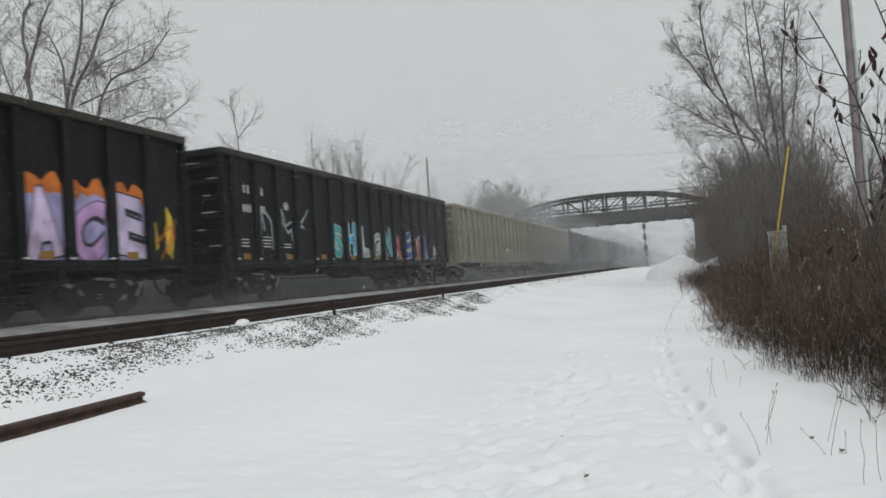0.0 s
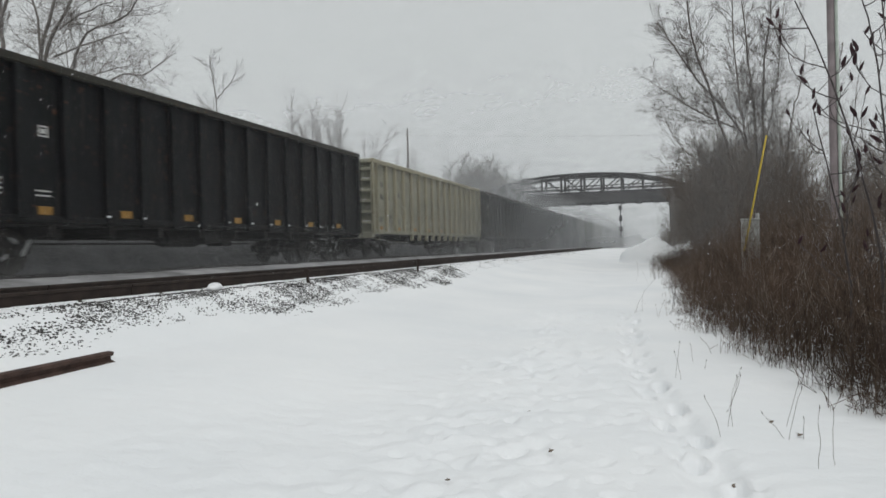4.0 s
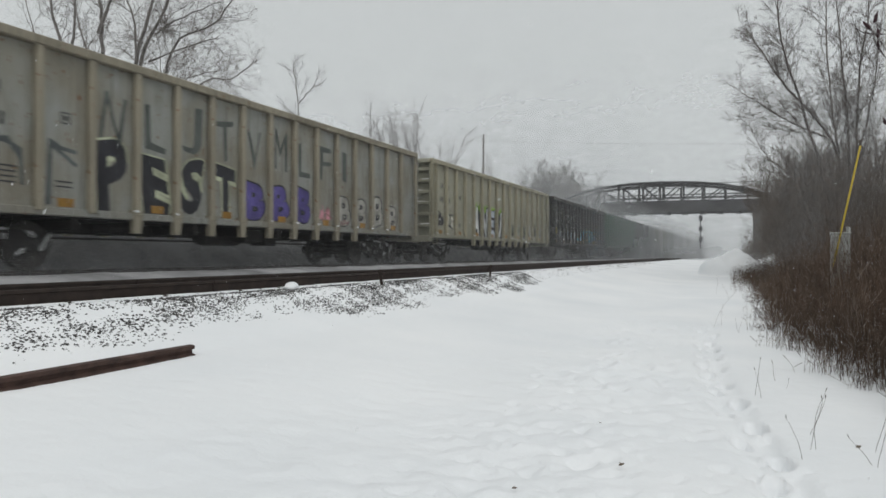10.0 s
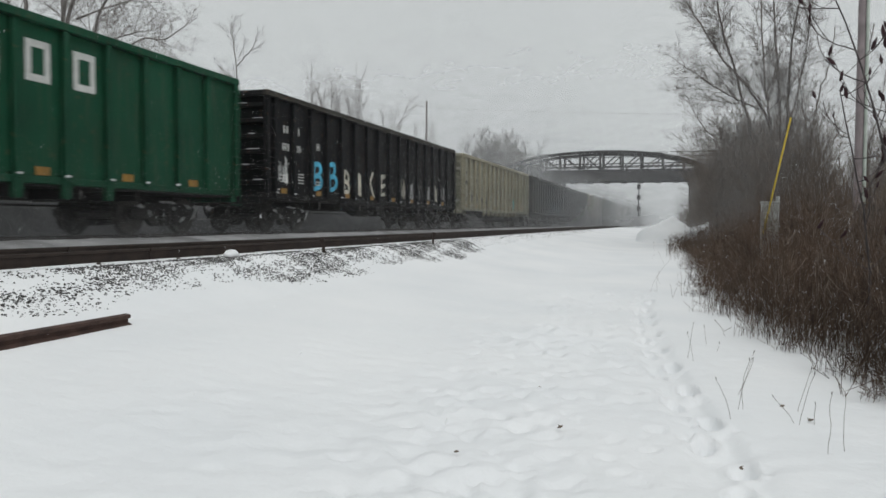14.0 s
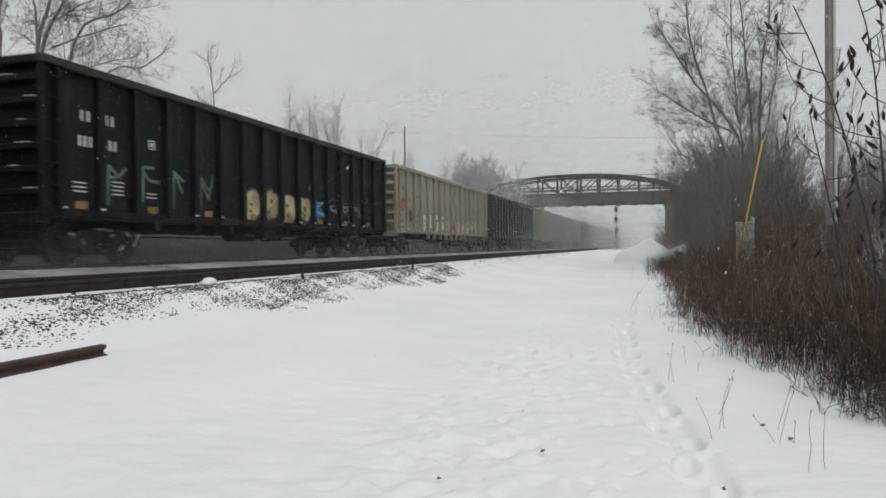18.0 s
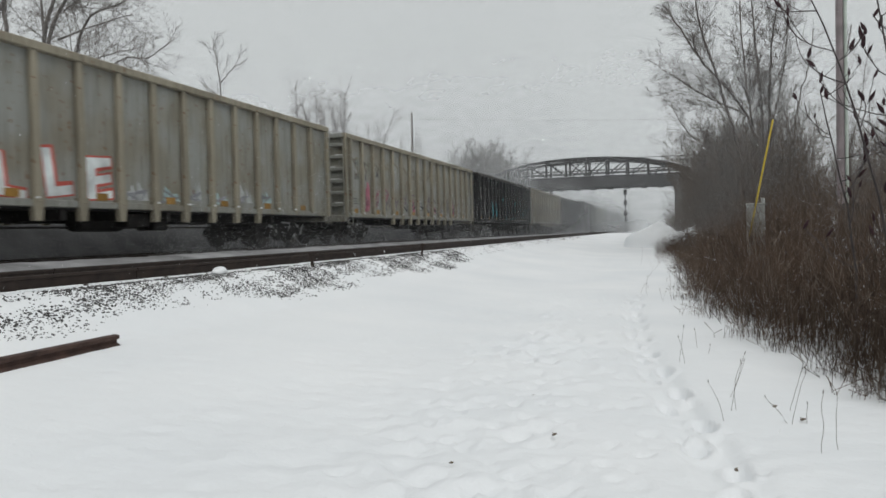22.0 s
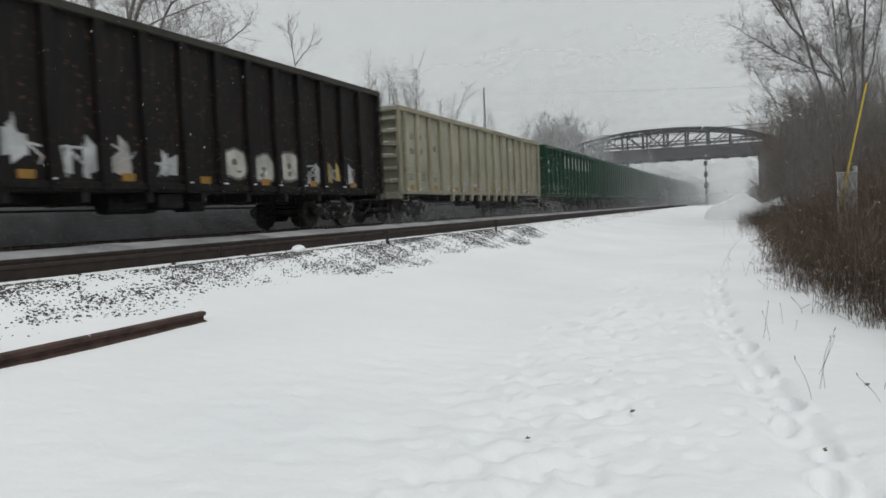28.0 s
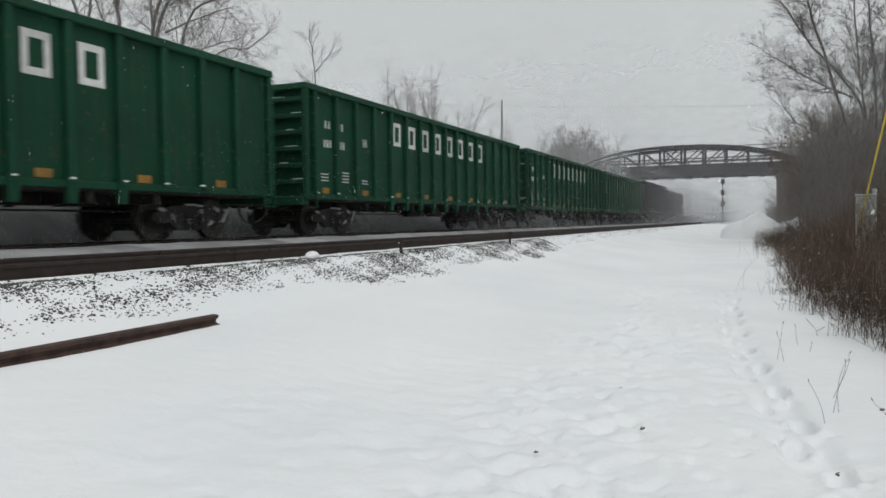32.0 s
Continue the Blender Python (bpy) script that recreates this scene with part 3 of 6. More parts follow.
def gondola(colour, label, posts):
    """A high-sided steel gondola: recessed side sheets between posts, ribbed ends, ladders, trucks and couplers."""
    paint, frame_paint, h, w = PAINT[colour], FRAME_PAINT[colour], LENGTH / 2, HALF
    top = TOP + (0.24 if colour == "brown" else 0.0)
    car = thing("gondola_car", label, "freight car", "cars of the train")
    for s in (-1, 1):
        part("side_sheet", boxed(*sorted((s * (w - 0.16), s * (w - 0.13))), -h + 0.05, h - 0.05, SILL, top - 0.02), paint, car)
        part("top_chord", boxed(*sorted((s * (w - 0.17), s * (w + 0.02))), -h, h, top - 0.16, top, 0.02), CHORD_PAINT[colour], car)
        part("side_sill", boxed(*sorted((s * (w - 0.15), s * (w - 0.05))), -h, h, SILL - 0.09, SILL + 0.05, 0.015), paint, car)
    low = SILL - (0.12 if colour in ("black", "brown") else 0.34)
    wide = 0.10 if colour in ("black", "brown") else 0.075

    def post_mesh(foot):
        bm = bmesh.new()
        box(bm, -0.13, 0.0, -wide, wide, SILL - 0.02, top - 0.15, 0.02)
        if foot:
            for q in box(bm, -0.13, -0.01, -0.13, 0.13, low, SILL + 0.10):
                if q.co.z < SILL - 0.1:
                    q.co.y *= 0.6
                    q.co.x -= 0.02
        return to_mesh("side_post", bm, frame_paint)
    post, footed = post_mesh(False), post_mesh(True)
    step = (LENGTH - 1.75) / (posts - 1)
    for i in range(posts):
        y = -h + 0.5 + step * i
        me = footed if 4 <= i <= 12 else post
        link("side_post", me, car, pose(w, y, 0))
        link("side_post", me, car, pose(-w, y, 0, 0, 0, 180))
    corner = to_mesh("corner_post", boxed(-0.10, 0.0, -0.08, 0.08, SILL - 0.1, top - 0.1, 0.02), frame_paint)
    rib = to_mesh("end_rib", boxed(-w + 0.12, w - 0.12, -0.13, 0.03, -0.06, 0.06, 0.02), paint)
    for e in (-1, 1):
        y = e * (h - 0.22)
        part("end_sheet", boxed(-w + 0.13, w - 0.13, *sorted((y, y - e * 0.03)), SILL - 0.05, top - 0.02), paint, car)
        part("end_chord", boxed(-w + 0.03, w - 0.03, *sorted((y - e * 0.06, e * h)), top - 0.16, top - 0.003, 0.02), paint, car)
        for s in (-1, 1):
            link("corner_post", corner, car, pose(s * w, e * (h - 0.09), 0, 0, 0, 0 if s > 0 else 180))
        for k in range(6):
            link("end_rib", rib, car, pose(0, e * (h - 0.17), SILL + 0.35 + 0.42 * k, 0, 0, 180 if e > 0 else 0))
        part("end_sill", boxed(-w + 0.1, w - 0.1, *sorted((e * (h - 0.25), e * (h + 0.02))), SILL - 0.25, SILL - 0.02, 0.02), paint, car)
        # coupler with its draft box and a hanging air hose
        bm = boxed(-0.16, 0.16, *sorted((e * (h - 0.6), e * (h + 0.12))), 0.72, 1.0, 0.02)
        box(bm, -0.09, 0.09, *sorted((e * (h + 0.1), e * (h + 0.52))), 0.80, 0.96, 0.02)
        box(bm, -0.15, 0.15, *sorted((e * (h + 0.48), e * (h + 0.715))), 0.74, 1.02, 0.04)
        part("coupler", bm, STEEL_DARK, car)
        bm = bmesh.new()
        pts = [(0.45, e * (h + 0.05), 0.82), (0.44, e * (h + 0.18), 0.55), (0.40, e * (h + 0.4), 0.40), (0.34, e * (h + 0.71), 0.36)]
        pipe(bm, pts, 0.028, 5)
        part("air_hose", bm, STEEL_DARK, car)
        # ladders at the corners
        for s in (-1, 1):
            bm = bmesh.new()
            x, y0, y1 = s * (w + 0.03), e * (h - 0.02), e * (h - 0.42)
            for yy in (y0, y1):
                rod(bm, (x, yy, 0.72), (x, yy, top - 0.2), 0.014, sides=4)
            for k in range(8):
                rod(bm, (x, y0, 0.74 + k * 0.4), (x, y1, 0.74 + k * 0.4), 0.012, sides=4)
            part("ladder", bm, paint, car)
    part("floor", boxed(-w + 0.13, w - 0.13, -h + 0.2, h - 0.2, SILL - 0.12, SILL - 0.04), STEEL_DARK, car)
    bm = boxed(-0.22, 0.22, -h + 0.3, h - 0.3, 0.72, SILL - 0.12, 0.02)
    part("centre_sill", bm, STEEL_DARK, car)
    beam = to_mesh("cross_beam", boxed(-w + 0.2, w - 0.2, -0.07, 0.07, SILL - 0.32, SILL - 0.12), STEEL_DARK)
    for i in range(8):
        link("cross_beam", beam, car, pose(0, -5.4 + 10.8 * i / 7, 0))
    bm = bmesh.new()
    rod(bm, (0.55, -1.2, 0.75), (0.55, 0.1, 0.75), 0.22, sides=12)
    box(bm, 0.3, 0.8, 1.0, 1.5, 0.55, 0.95, 0.03)
    rod(bm, (0.5, -5.6, 0.62), (0.5, 5.6, 0.62), 0.02, sides=4)
    box(bm, 0.9, 1.25, -0.4, 0.3, 0.62, 0.92, 0.02)
    part("brake_gear", bm, STEEL_DARK, car)
    for e in (-1, 1):
        make_truck(car, e * (h - 2.15))
    refl = to_mesh("reflector", boxed(-0.004, 0.004, -0.16, 0.16, -0.075, 0.075), ORANGE)
    for k in range(0, 15, 2):
        y = -h + 0.5 + step * (k + 0.55)
        link("reflector", refl, car, pose(w - 0.12, y, SILL + 0.145))
    # snow that has caught on the sill and the post feet
    rng = np.random.default_rng(posts)
    bm = bmesh.new()
    for i in range(posts):
        y = -h + 0.5 + step * i
        if rng.random() < 0.85:
            a = rng.uniform(0.03, 0.09)
            bmesh.ops.create_icosphere(bm, subdivisions=1, radius=1.0, matrix=Matrix.LocRotScale(
                (w + 0.0, y + rng.normal(0, 0.05), SILL + 0.075), None, (0.03, a, 0.022)))
    for e in (-1, 1):
        for k in range(6):
            bmesh.ops.create_icosphere(bm, subdivisions=1, radius=1.0, matrix=Matrix.LocRotScale(
                (rng.uniform(0.6, w - 0.3), e * (h - 0.10), SILL + 0.42 + 0.42 * k), None, (rng.uniform(0.12, 0.3), 0.05, 0.014)))
    tagged(part("caught_snow", bm, SNOW, car), kind="stuff")
    return car, step


def marks(car, posts, step, dark):
    """Car marks near the leading end: short rows of bars, and a small grid lower down."""
    mat = BLACK_DECAL if dark else WHITE_DECAL
    h, x = LENGTH / 2, HALF - 0.126
    post = -h + 0.5 + step
    bar = to_mesh("mark_bar", boxed(x - 0.004, x + 0.004, 0, 0.06, 0, 0.21), mat)
    for z, ys in ((2.86, (-0.47, -0.30, 0.20, 0.37)), (2.36, (-0.53, -0.39, -0.25, 0.16, 0.30, 0.44))):
        for y in ys:
            link("mark_bar", bar, car, pose(0, post + y, z))
    line = to_mesh("data_line", boxed(x - 0.004, x + 0.004, 0, 0.34, 0, 0.028), mat)
    for c, rows in ((-1, 3), (0, 4), (1, 2)):
        for k in range(rows):
            link("data_line", line, car, pose(0, post + step * c + 0.38, 1.46 + 0.085 * k))
    # a small framed placard
    bm = bmesh.new()
    for a, b, c, d in ((0, 0.2, 0, 0.02), (0, 0.2, 0.18, 0.2), (0, 0.02, 0.02, 0.18), (0.18, 0.2, 0.02, 0.18), (0.06, 0.14, 0.06, 0.14)):
        box(bm, x - 0.004, x + 0.004, a, b, c, d)
    part("placard", bm, mat, car, at=pose(0, post + step * 1.45, 2.55))


def big_lettering(car, posts, step):
    """Eight tall plain white blocks along the side, one to a bay, where the firm's name is painted."""
    h, x = LENGTH / 2, HALF - 0.126
    for k in range(8):
        bm = bmesh.new()
        y0, z0, wd, ht, th = -h + 0.5 + step * (4 + k) + step * 0.24, 2.76, step * 0.50, 0.72, 0.125
        for a, b, c, d in ((0, th, 0, ht), (wd - th, wd, 0, ht), (th, wd - th, ht - th, ht), (th, wd - th, 0, th)):
            box(bm, x - 0.004, x + 0.004, y0 + a, y0 + b, z0 + c, z0 + d)
        part("painted_block", bm, WHITE_DECAL, car, "plain hollow white painted block")


def blob(rng, cy, cz, ry, rz, n=14, rough=0.25):
    """An uneven rounded outline."""
    pts = []
    for i in range(n):
        a = 2 * math.pi * i / n
        k = 1 + rng.uniform(-rough, rough)
        c, s = math.cos(a), math.sin(a)
        q = (abs(c) ** 3 + abs(s) ** 3) ** (-1 / 3)
        pts.append((cy + ry * k * c * q, cz + rz * k * s * q))
    return pts


def stroke(bm, x, pts, wd):
    """A painted line of some width along pts, in the plane of the side."""
    for (y0, z0), (y1, z1) in zip(pts, pts[1:]):
        d = Vector((y1 - y0, z1 - z0))
        if d.length < 1e-4:
            continue
        n = Vector((-d.y, d.x)).normalized() * wd / 2
        e = d.normalized() * wd * 0.3
        q = [(y0 - e.x + n.x, z0 - e.y + n.y), (y1 + e.x + n.x, z1 + e.y + n.y), (y1 + e.x - n.x, z1 + e.y - n.y), (y0 - e.x - n.x, z0 - e.y - n.y)]
        bm.faces.new([bm.verts.new((x, y, z)) for y, z in q])


def flat(bm, x, pts):
    bm.faces.new([bm.verts.new((x, y, z)) for y, z in pts])


def letters(car, step, word, k0, z0, z1, colour, heavy, fill=0.8, edge=None, back=None, per=1.0):
    """Sprayed letters along the bays, with an outline in a second colour and a ground behind them."""
    x, h = HALF - 0.1235, LENGTH / 2
    for j, ch in enumerate(word):
        k = k0 + j / per
        lo, hi = -h + 0.5 + step * k, -h + 0.5 + step * (k + 1 / per)
        first, last = -h + 0.5 + step * int(k) + 0.1, -h + 0.5 + step * (int(k) + 1) - 0.1
        a, c = max(lo + 0.03, first), min(hi - 0.03, last)
        col = colour[j % len(colour)] if isinstance(colour[0], tuple) else colour
        if back:
            rr = random.Random(int(k0 * 31 + j))
            bm = bmesh.new()
            flat(bm, x - 0.004, [(first, z1 - 0.3), (last, z1 - 0.3)] + [(last - (last - first) * m / 6, z1 + 0.05 + rr.uniform(0.0, 0.3)) for m in range(7)])
            part("graffiti_ground", bm, spray(back[1]), car, "sprayed graffiti background")
            bm = bmesh.new()
            flat(bm, x - 0.003, [(first, z0 - 0.08), (last, z0 - 0.08)] + [(last - (last - first) * m / 6, z1 - 0.12 + rr.uniform(-0.05, 0.12)) for m in range(7)])
            part("graffiti_ground", bm, spray(back[0]), car, "sprayed graffiti background")
        for more, cc, dx in ((0.05, edge, -0.0015), (0.0, col, 0.0)):
            if cc is None:
                continue
            v, faces = glyph_of(ch, heavy + more)
            bm = bmesh.new()
            wd = (c - a) * (0.3 if ch == "I" else fill)
            rim = 0.035 if more else 0.0
            hand = random.Random(f"{word}{j}")
            bend, slant, lift, grow, turn = hand.uniform(-0.10, 0.10), hand.uniform(-0.10, 0.14), hand.uniform(-0.04, 0.06), hand.uniform(0.92, 1.14), hand.uniform(0, 6)
            v = [(0.5 + (p[0] - 0.5 + slant * (p[1] - 0.5) + bend * math.sin(4.2 * p[1] + turn)) / (1 + abs(slant) + abs(bend)), lift + grow * p[1] + 0.05 * math.sin(4.0 * p[0] + turn)) for p in v]
            vs = [bm.verts.new((x + dx, (a + c) / 2 + (p[0] - 0.5) * (wd + 2 * rim), z0 - rim + p[1] * (z1 - z0 + 2 * rim))) for p in v]
            for f in faces:
                bm.faces.new([vs[i] for i in f])
            part("sprayed_letter" if dx == 0 else "letter_outline", bm, spray(cc), car, "sprayed graffiti letter")


def bays(k0, k1, step):
    for k in range(k0, k1):
        yield -LENGTH / 2 + 0.5 + step * k + 0.11, -LENGTH / 2 + 0.5 + step * (k + 1) - 0.11


def graffiti(car, step, seed, k0, k1, z0, z1, fills, line, style="fat", back=None):
    """Sprayed shapes, one or two to a bay, from bay k0 to k1: fat filled shapes, thin outlines or spiky strokes."""
    rng, x = random.Random(seed), HALF - 0.1255
    for i, (a, b) in enumerate(bays(k0, k1, step)):
        cy, ry = (a + b) / 2, (b - a) / 2
        cz, rz = (z0 + z1) / 2 + rng.uniform(-0.06, 0.06), (z1 - z0) / 2 * rng.uniform(0.85, 1.05)
        shape, lines = bmesh.new(), bmesh.new()
        if back:
            bm = bmesh.new()
            flat(bm, x - 0.002, [(a, z0 - 0.1), (b, z0 - 0.1)] + [(b - (b - a) * j / 6, z1 + 0.12 + rng.uniform(0.0, 0.35)) for j in range(7)])
            part("graffiti_ground", bm, spray(back), car, "sprayed graffiti background")
        if style == "fat":
            pts = blob(rng, cy, cz, ry * 0.97, rz, 16, 0.12)
            pts = [(min(max(y, a), b), z) for y, z in pts]
            flat(shape, x, pts)
            stroke(lines, x + 0.002, pts + pts[:1], 0.055)
            flat(lines, x + 0.002, blob(rng, cy + rng.uniform(-0.1, 0.1), cz + rng.uniform(-0.1, 0.3) * rz, ry * 0.22, rz * rng.uniform(0.12, 0.25), 7, 0.2))
            flat(lines, x + 0.002, blob(rng, cy + rng.uniform(-0.15, 0.15), cz - rng.uniform(0.35, 0.55) * rz, ry * 0.2, rz * rng.uniform(0.08, 0.2), 7, 0.2))
            if rng.random() < 0.7:
                stroke(lines, x + 0.002, [(cy + ry * rng.uniform(-0.6, 0.6), cz - rz), (cy + ry * rng.uniform(-0.3, 0.3), cz - rz * 0.25)], 0.07)
        elif style == "thin":
            for _ in range(2):
                o = rng.uniform(-0.25, 0.25) * ry
                pts = [(cy - ry * 0.7 + o * 0.3, cz - rz), (cy - ry * 0.6, cz + rz * rng.uniform(0.3, 1)), (cy + o, cz + rz * rng.uniform(-0.4, 1)),
                       (cy + ry * 0.6, cz + rz * rng.uniform(-0.2, 1)), (cy + ry * 0.7, cz - rz * rng.uniform(0.2, 1))]
                stroke(lines, x + 0.002, pts[: rng.choice((3, 4, 5))], 0.07)
        else:
            for _ in range(4):
                y0, w = rng.uniform(a + 0.05, b - 0.25), rng.uniform(0.10, 0.3)
                zt = cz + rz * rng.uniform(0.2, 1.0)
                flat(shape, x, [(y0, cz - rz * rng.uniform(0.5, 1)), (min(b, y0 + w), cz - rz * rng.uniform(0.3, 1)), (min(b, y0 + w * rng.uniform(0.5, 1.1)), zt), (y0 + rng.uniform(-0.04, 0.1), zt + rng.uniform(-0.15, 0.25))])
            for _ in range(2):
                stroke(lines, x + 0.002, [(cy + ry * rng.uniform(-0.9, 0.9), cz + rz * rng.uniform(-1, 1)) for _ in range(4)], 0.04)
        if shape.faces:
            tagged(part("graffiti_fill", shape, spray(fills[i % len(fills)]), car, "sprayed graffiti shape"), kind="stuff")
        else:
            shape.free()
        tagged(part("graffiti_line", lines, spray(line), car, "sprayed graffiti outline"), kind="stuff")


NOTES = {
    "black": "black steel gondola with ribbed sides, rolling on the far track",
    "brown": "rusty brown-black steel gondola with sprayed sides, rolling",
    "tan": "tan steel gondola with ribbed sides, rolling on the far track",
    "grey": "weathered light grey gondola with rust and graffiti, rolling",
    "green": "dark green gondola with white blocks on its side, rolling",
}
# from the first car in view to the tail
ORDER = ("black black tan tan black tan black black black grey tan black green black tan black black tan black grey grey black grey "
         "black brown tan green green green green green brown black").split()
POSTS = {"black": 16, "brown": 16, "tan": 16, "grey": 16, "green": 16}
WHITE, BLUE, TEAL, PURPLE, PINK, YEL, RED, INK, CYAN, LIME, LILAC = ((0.62, 0.63, 0.62), (0.02, 0.16, 0.50), (0.05, 0.36, 0.36), (0.075, 0.06, 0.20), (0.34, 0.12, 0.16), (0.55, 0.42, 0.04),
                                                              (0.42, 0.03, 0.03), (0.02, 0.02, 0.025), (0.08, 0.42, 0.62), (0.10, 0.42, 0.14), (0.42, 0.40, 0.62))
CREAM, ASH, DEEP = (0.52, 0.50, 0.42), (0.36, 0.37, 0.37), (0.03, 0.12, 0.14)
TAGS = {
    0: [(2, 9, 1.2, 2.4, (LILAC, (0.50, 0.32, 0.56), WHITE), INK, "fat", (0.55, 0.15, 0.02)), (15, 16, 1.15, 2.2, ((0.6, 0.42, 0.02), RED), (0.5, 0.12, 0.02), "spike")],
    1: [(1, 4, 1.3, 2.7, (ASH,), (0.28, 0.32, 0.33), "thin"), (14, 15, 1.2, 1.7, (ASH,), (0.4, 0.4, 0.4), "spike")],
    2: [(0, 1, 1.2, 1.6, ((0.12, 0.35, 0.2),), (0.16, 0.34, 0.24), "thin"), (1, 2, 1.3, 1.9, ((0.10, 0.34, 0.22),), (0.16, 0.36, 0.26), "spike"), (2, 6, 1.2, 1.5, ((0.12, 0.35, 0.2),), (0.22, 0.34, 0.24), "thin"),
        (6, 7, 1.15, 1.75, ((0.06, 0.30, 0.18),), (0.05, 0.26, 0.18), "spike"), (8, 12, 1.2, 1.4, (ASH,), (0.24, 0.32, 0.22), "thin")],
    3: [(2, 6, 1.2, 2.1, (DEEP, (0.05, 0.22, 0.26)), INK, "fat"), (6, 7, 1.2, 1.9, (PURPLE,), WHITE, "spike")],
    9: [(0, 1, 1.25, 2.2, ((0.10, 0.12, 0.11), ASH), INK, "spike"), (1, 3, 1.25, 2.4, (ASH,), (0.07, 0.08, 0.08), "thin"), (10, 12, 1.2, 1.6, ((0.45, 0.20, 0.24), CREAM), (0.2, 0.1, 0.1), "spike")],
    10: [(0, 2, 1.3, 2.0, (INK, CREAM), INK, "spike"), (9, 15, 1.15, 1.9, (INK, ASH), (0.1, 0.12, 0.08), "spike")],
    11: [(1, 6, 1.25, 1.95, (ASH, (0.2, 0.28, 0.3)), (0.2, 0.3, 0.4), "spike"), (0, 1, 1.5, 2.1, (YEL,), YEL, "thin"), (6, 11, 1.1, 1.4, (YEL,), YEL, "thin"), (11, 13, 1.2, 2.2, (INK,), BLUE, "thin"), (13, 15, 1.3, 2.1, (WHITE,), ASH, "spike")],
    13: [(0, 1, 1.3, 2.2, (WHITE,), ASH, "spike"), (9, 15, 1.2, 2.0, (CREAM, ASH), (0.1, 0.1, 0.1), "spike")],
    14: [(11, 12, 1.2, 1.95, (TEAL,), INK, "fat"), (12, 15, 1.2, 1.9, (ASH, YEL, CREAM), (0.4, 0.2, 0.2), "spike"), (1, 7, 1.2, 1.9, (ASH,), INK, "thin")],
    15: [(0, 3, 1.5, 3.2, (WHITE, DEEP), (0.4, 0.5, 0.48), "spike"), (7, 8, 1.2, 1.9, (ASH,), DEEP, "spike"), (10, 15, 1.2, 1.8, (DEEP, ASH), (0.2, 0.2, 0.2), "spike")],
    16: [(1, 5, 1.3, 2.2, (DEEP,), (0.10, 0.16, 0.12), "thin"), (6, 10, 1.15, 1.95, ((0.42, 0.34, 0.2), (0.36, 0.30, 0.17)), (0.12, 0.09, 0.05), "fat"), (10, 11, 1.2, 1.9, (BLUE,), CYAN, "spike"), (11, 14, 1.3, 2.0, (DEEP,), (0.2, 0.24, 0.24), "thin")],
    17: [(0, 1, 1.95, 2.45, ((0.5, 0.12, 0.10),), (0.42, 0.09, 0.08), "fat"), (1, 2, 1.4, 2.3, (INK,), INK, "spike"), (2, 3, 1.3, 2.2, (INK,), (0.08, 0.08, 0.08), "thin"), (8, 9, 1.12, 1.6, (RED,), RED, "fat"), (14, 15, 1.2, 2.0, ((0.5, 0.2, 0.26),), (0.45, 0.2, 0.25), "thin")],
    18: [(5, 9, 1.15, 1.85, (WHITE, (0.5, 0.34, 0.34), ASH), INK, "fat"), (0, 3, 1.4, 2.2, ((0.09, 0.10, 0.025),), (0.08, 0.09, 0.03), "spike")],
    19: [(7, 13, 1.2, 1.5, (ASH, (0.3, 0.4, 0.4)), (0.2, 0.2, 0.22), "spike")],
    20: [(1, 4, 1.2, 2.2, (PINK, ASH, (0.16, 0.16, 0.16)), (0.26, 0.06, 0.10), "spike"), (3, 15, 1.2, 2.1, (ASH, PINK), (0.12, 0.10, 0.11), "thin"), (5, 14, 1.2, 1.7, ((0.22, 0.22, 0.21), PINK, ASH), INK, "spike"), (0, 15, 2.4, 3.3, (ASH,), (0.17, 0.15, 0.11), "thin")],
    21: [(1, 2, 1.2, 2.4, (WHITE, ASH), (0.5, 0.5, 0.5), "spike"), (4, 5, 1.25, 1.8, ((0.06, 0.24, 0.4),), INK, "fat"), (12, 14, 1.2, 2.1, (ASH, TEAL), TEAL, "thin")],
    22: [(5, 7, 1.2, 1.5, (ASH,), (0.24, 0.24, 0.26), "thin"), (12, 15, 1.15, 1.6, ((0.20, 0.06, 0.06), ASH), (0.12, 0.05, 0.05), "spike")],
    23: [(3, 13, 1.2, 2.0, (ASH, DEEP), (0.3, 0.3, 0.3), "spike")],
    24: [(1, 5, 1.3, 2.2, (WHITE, ASH), (0.4, 0.4, 0.4), "spike"), (5, 8, 1.2, 1.8, (ASH, (0.28, 0.26, 0.24)), (0.3, 0.3, 0.3), "spike"), (9, 12, 1.2, 1.95, ((0.40, 0.39, 0.35), (0.30, 0.30, 0.27)), (0.10, 0.10, 0.09), "fat"), (12, 15, 1.2, 1.8, (ASH, (0.4, 0.30, 0.10)), (0.3, 0.3, 0.3), "spike")],
    25: [(4, 10, 1.15, 1.4, (LILAC,), (0.35, 0.3, 0.4), "thin")],
}
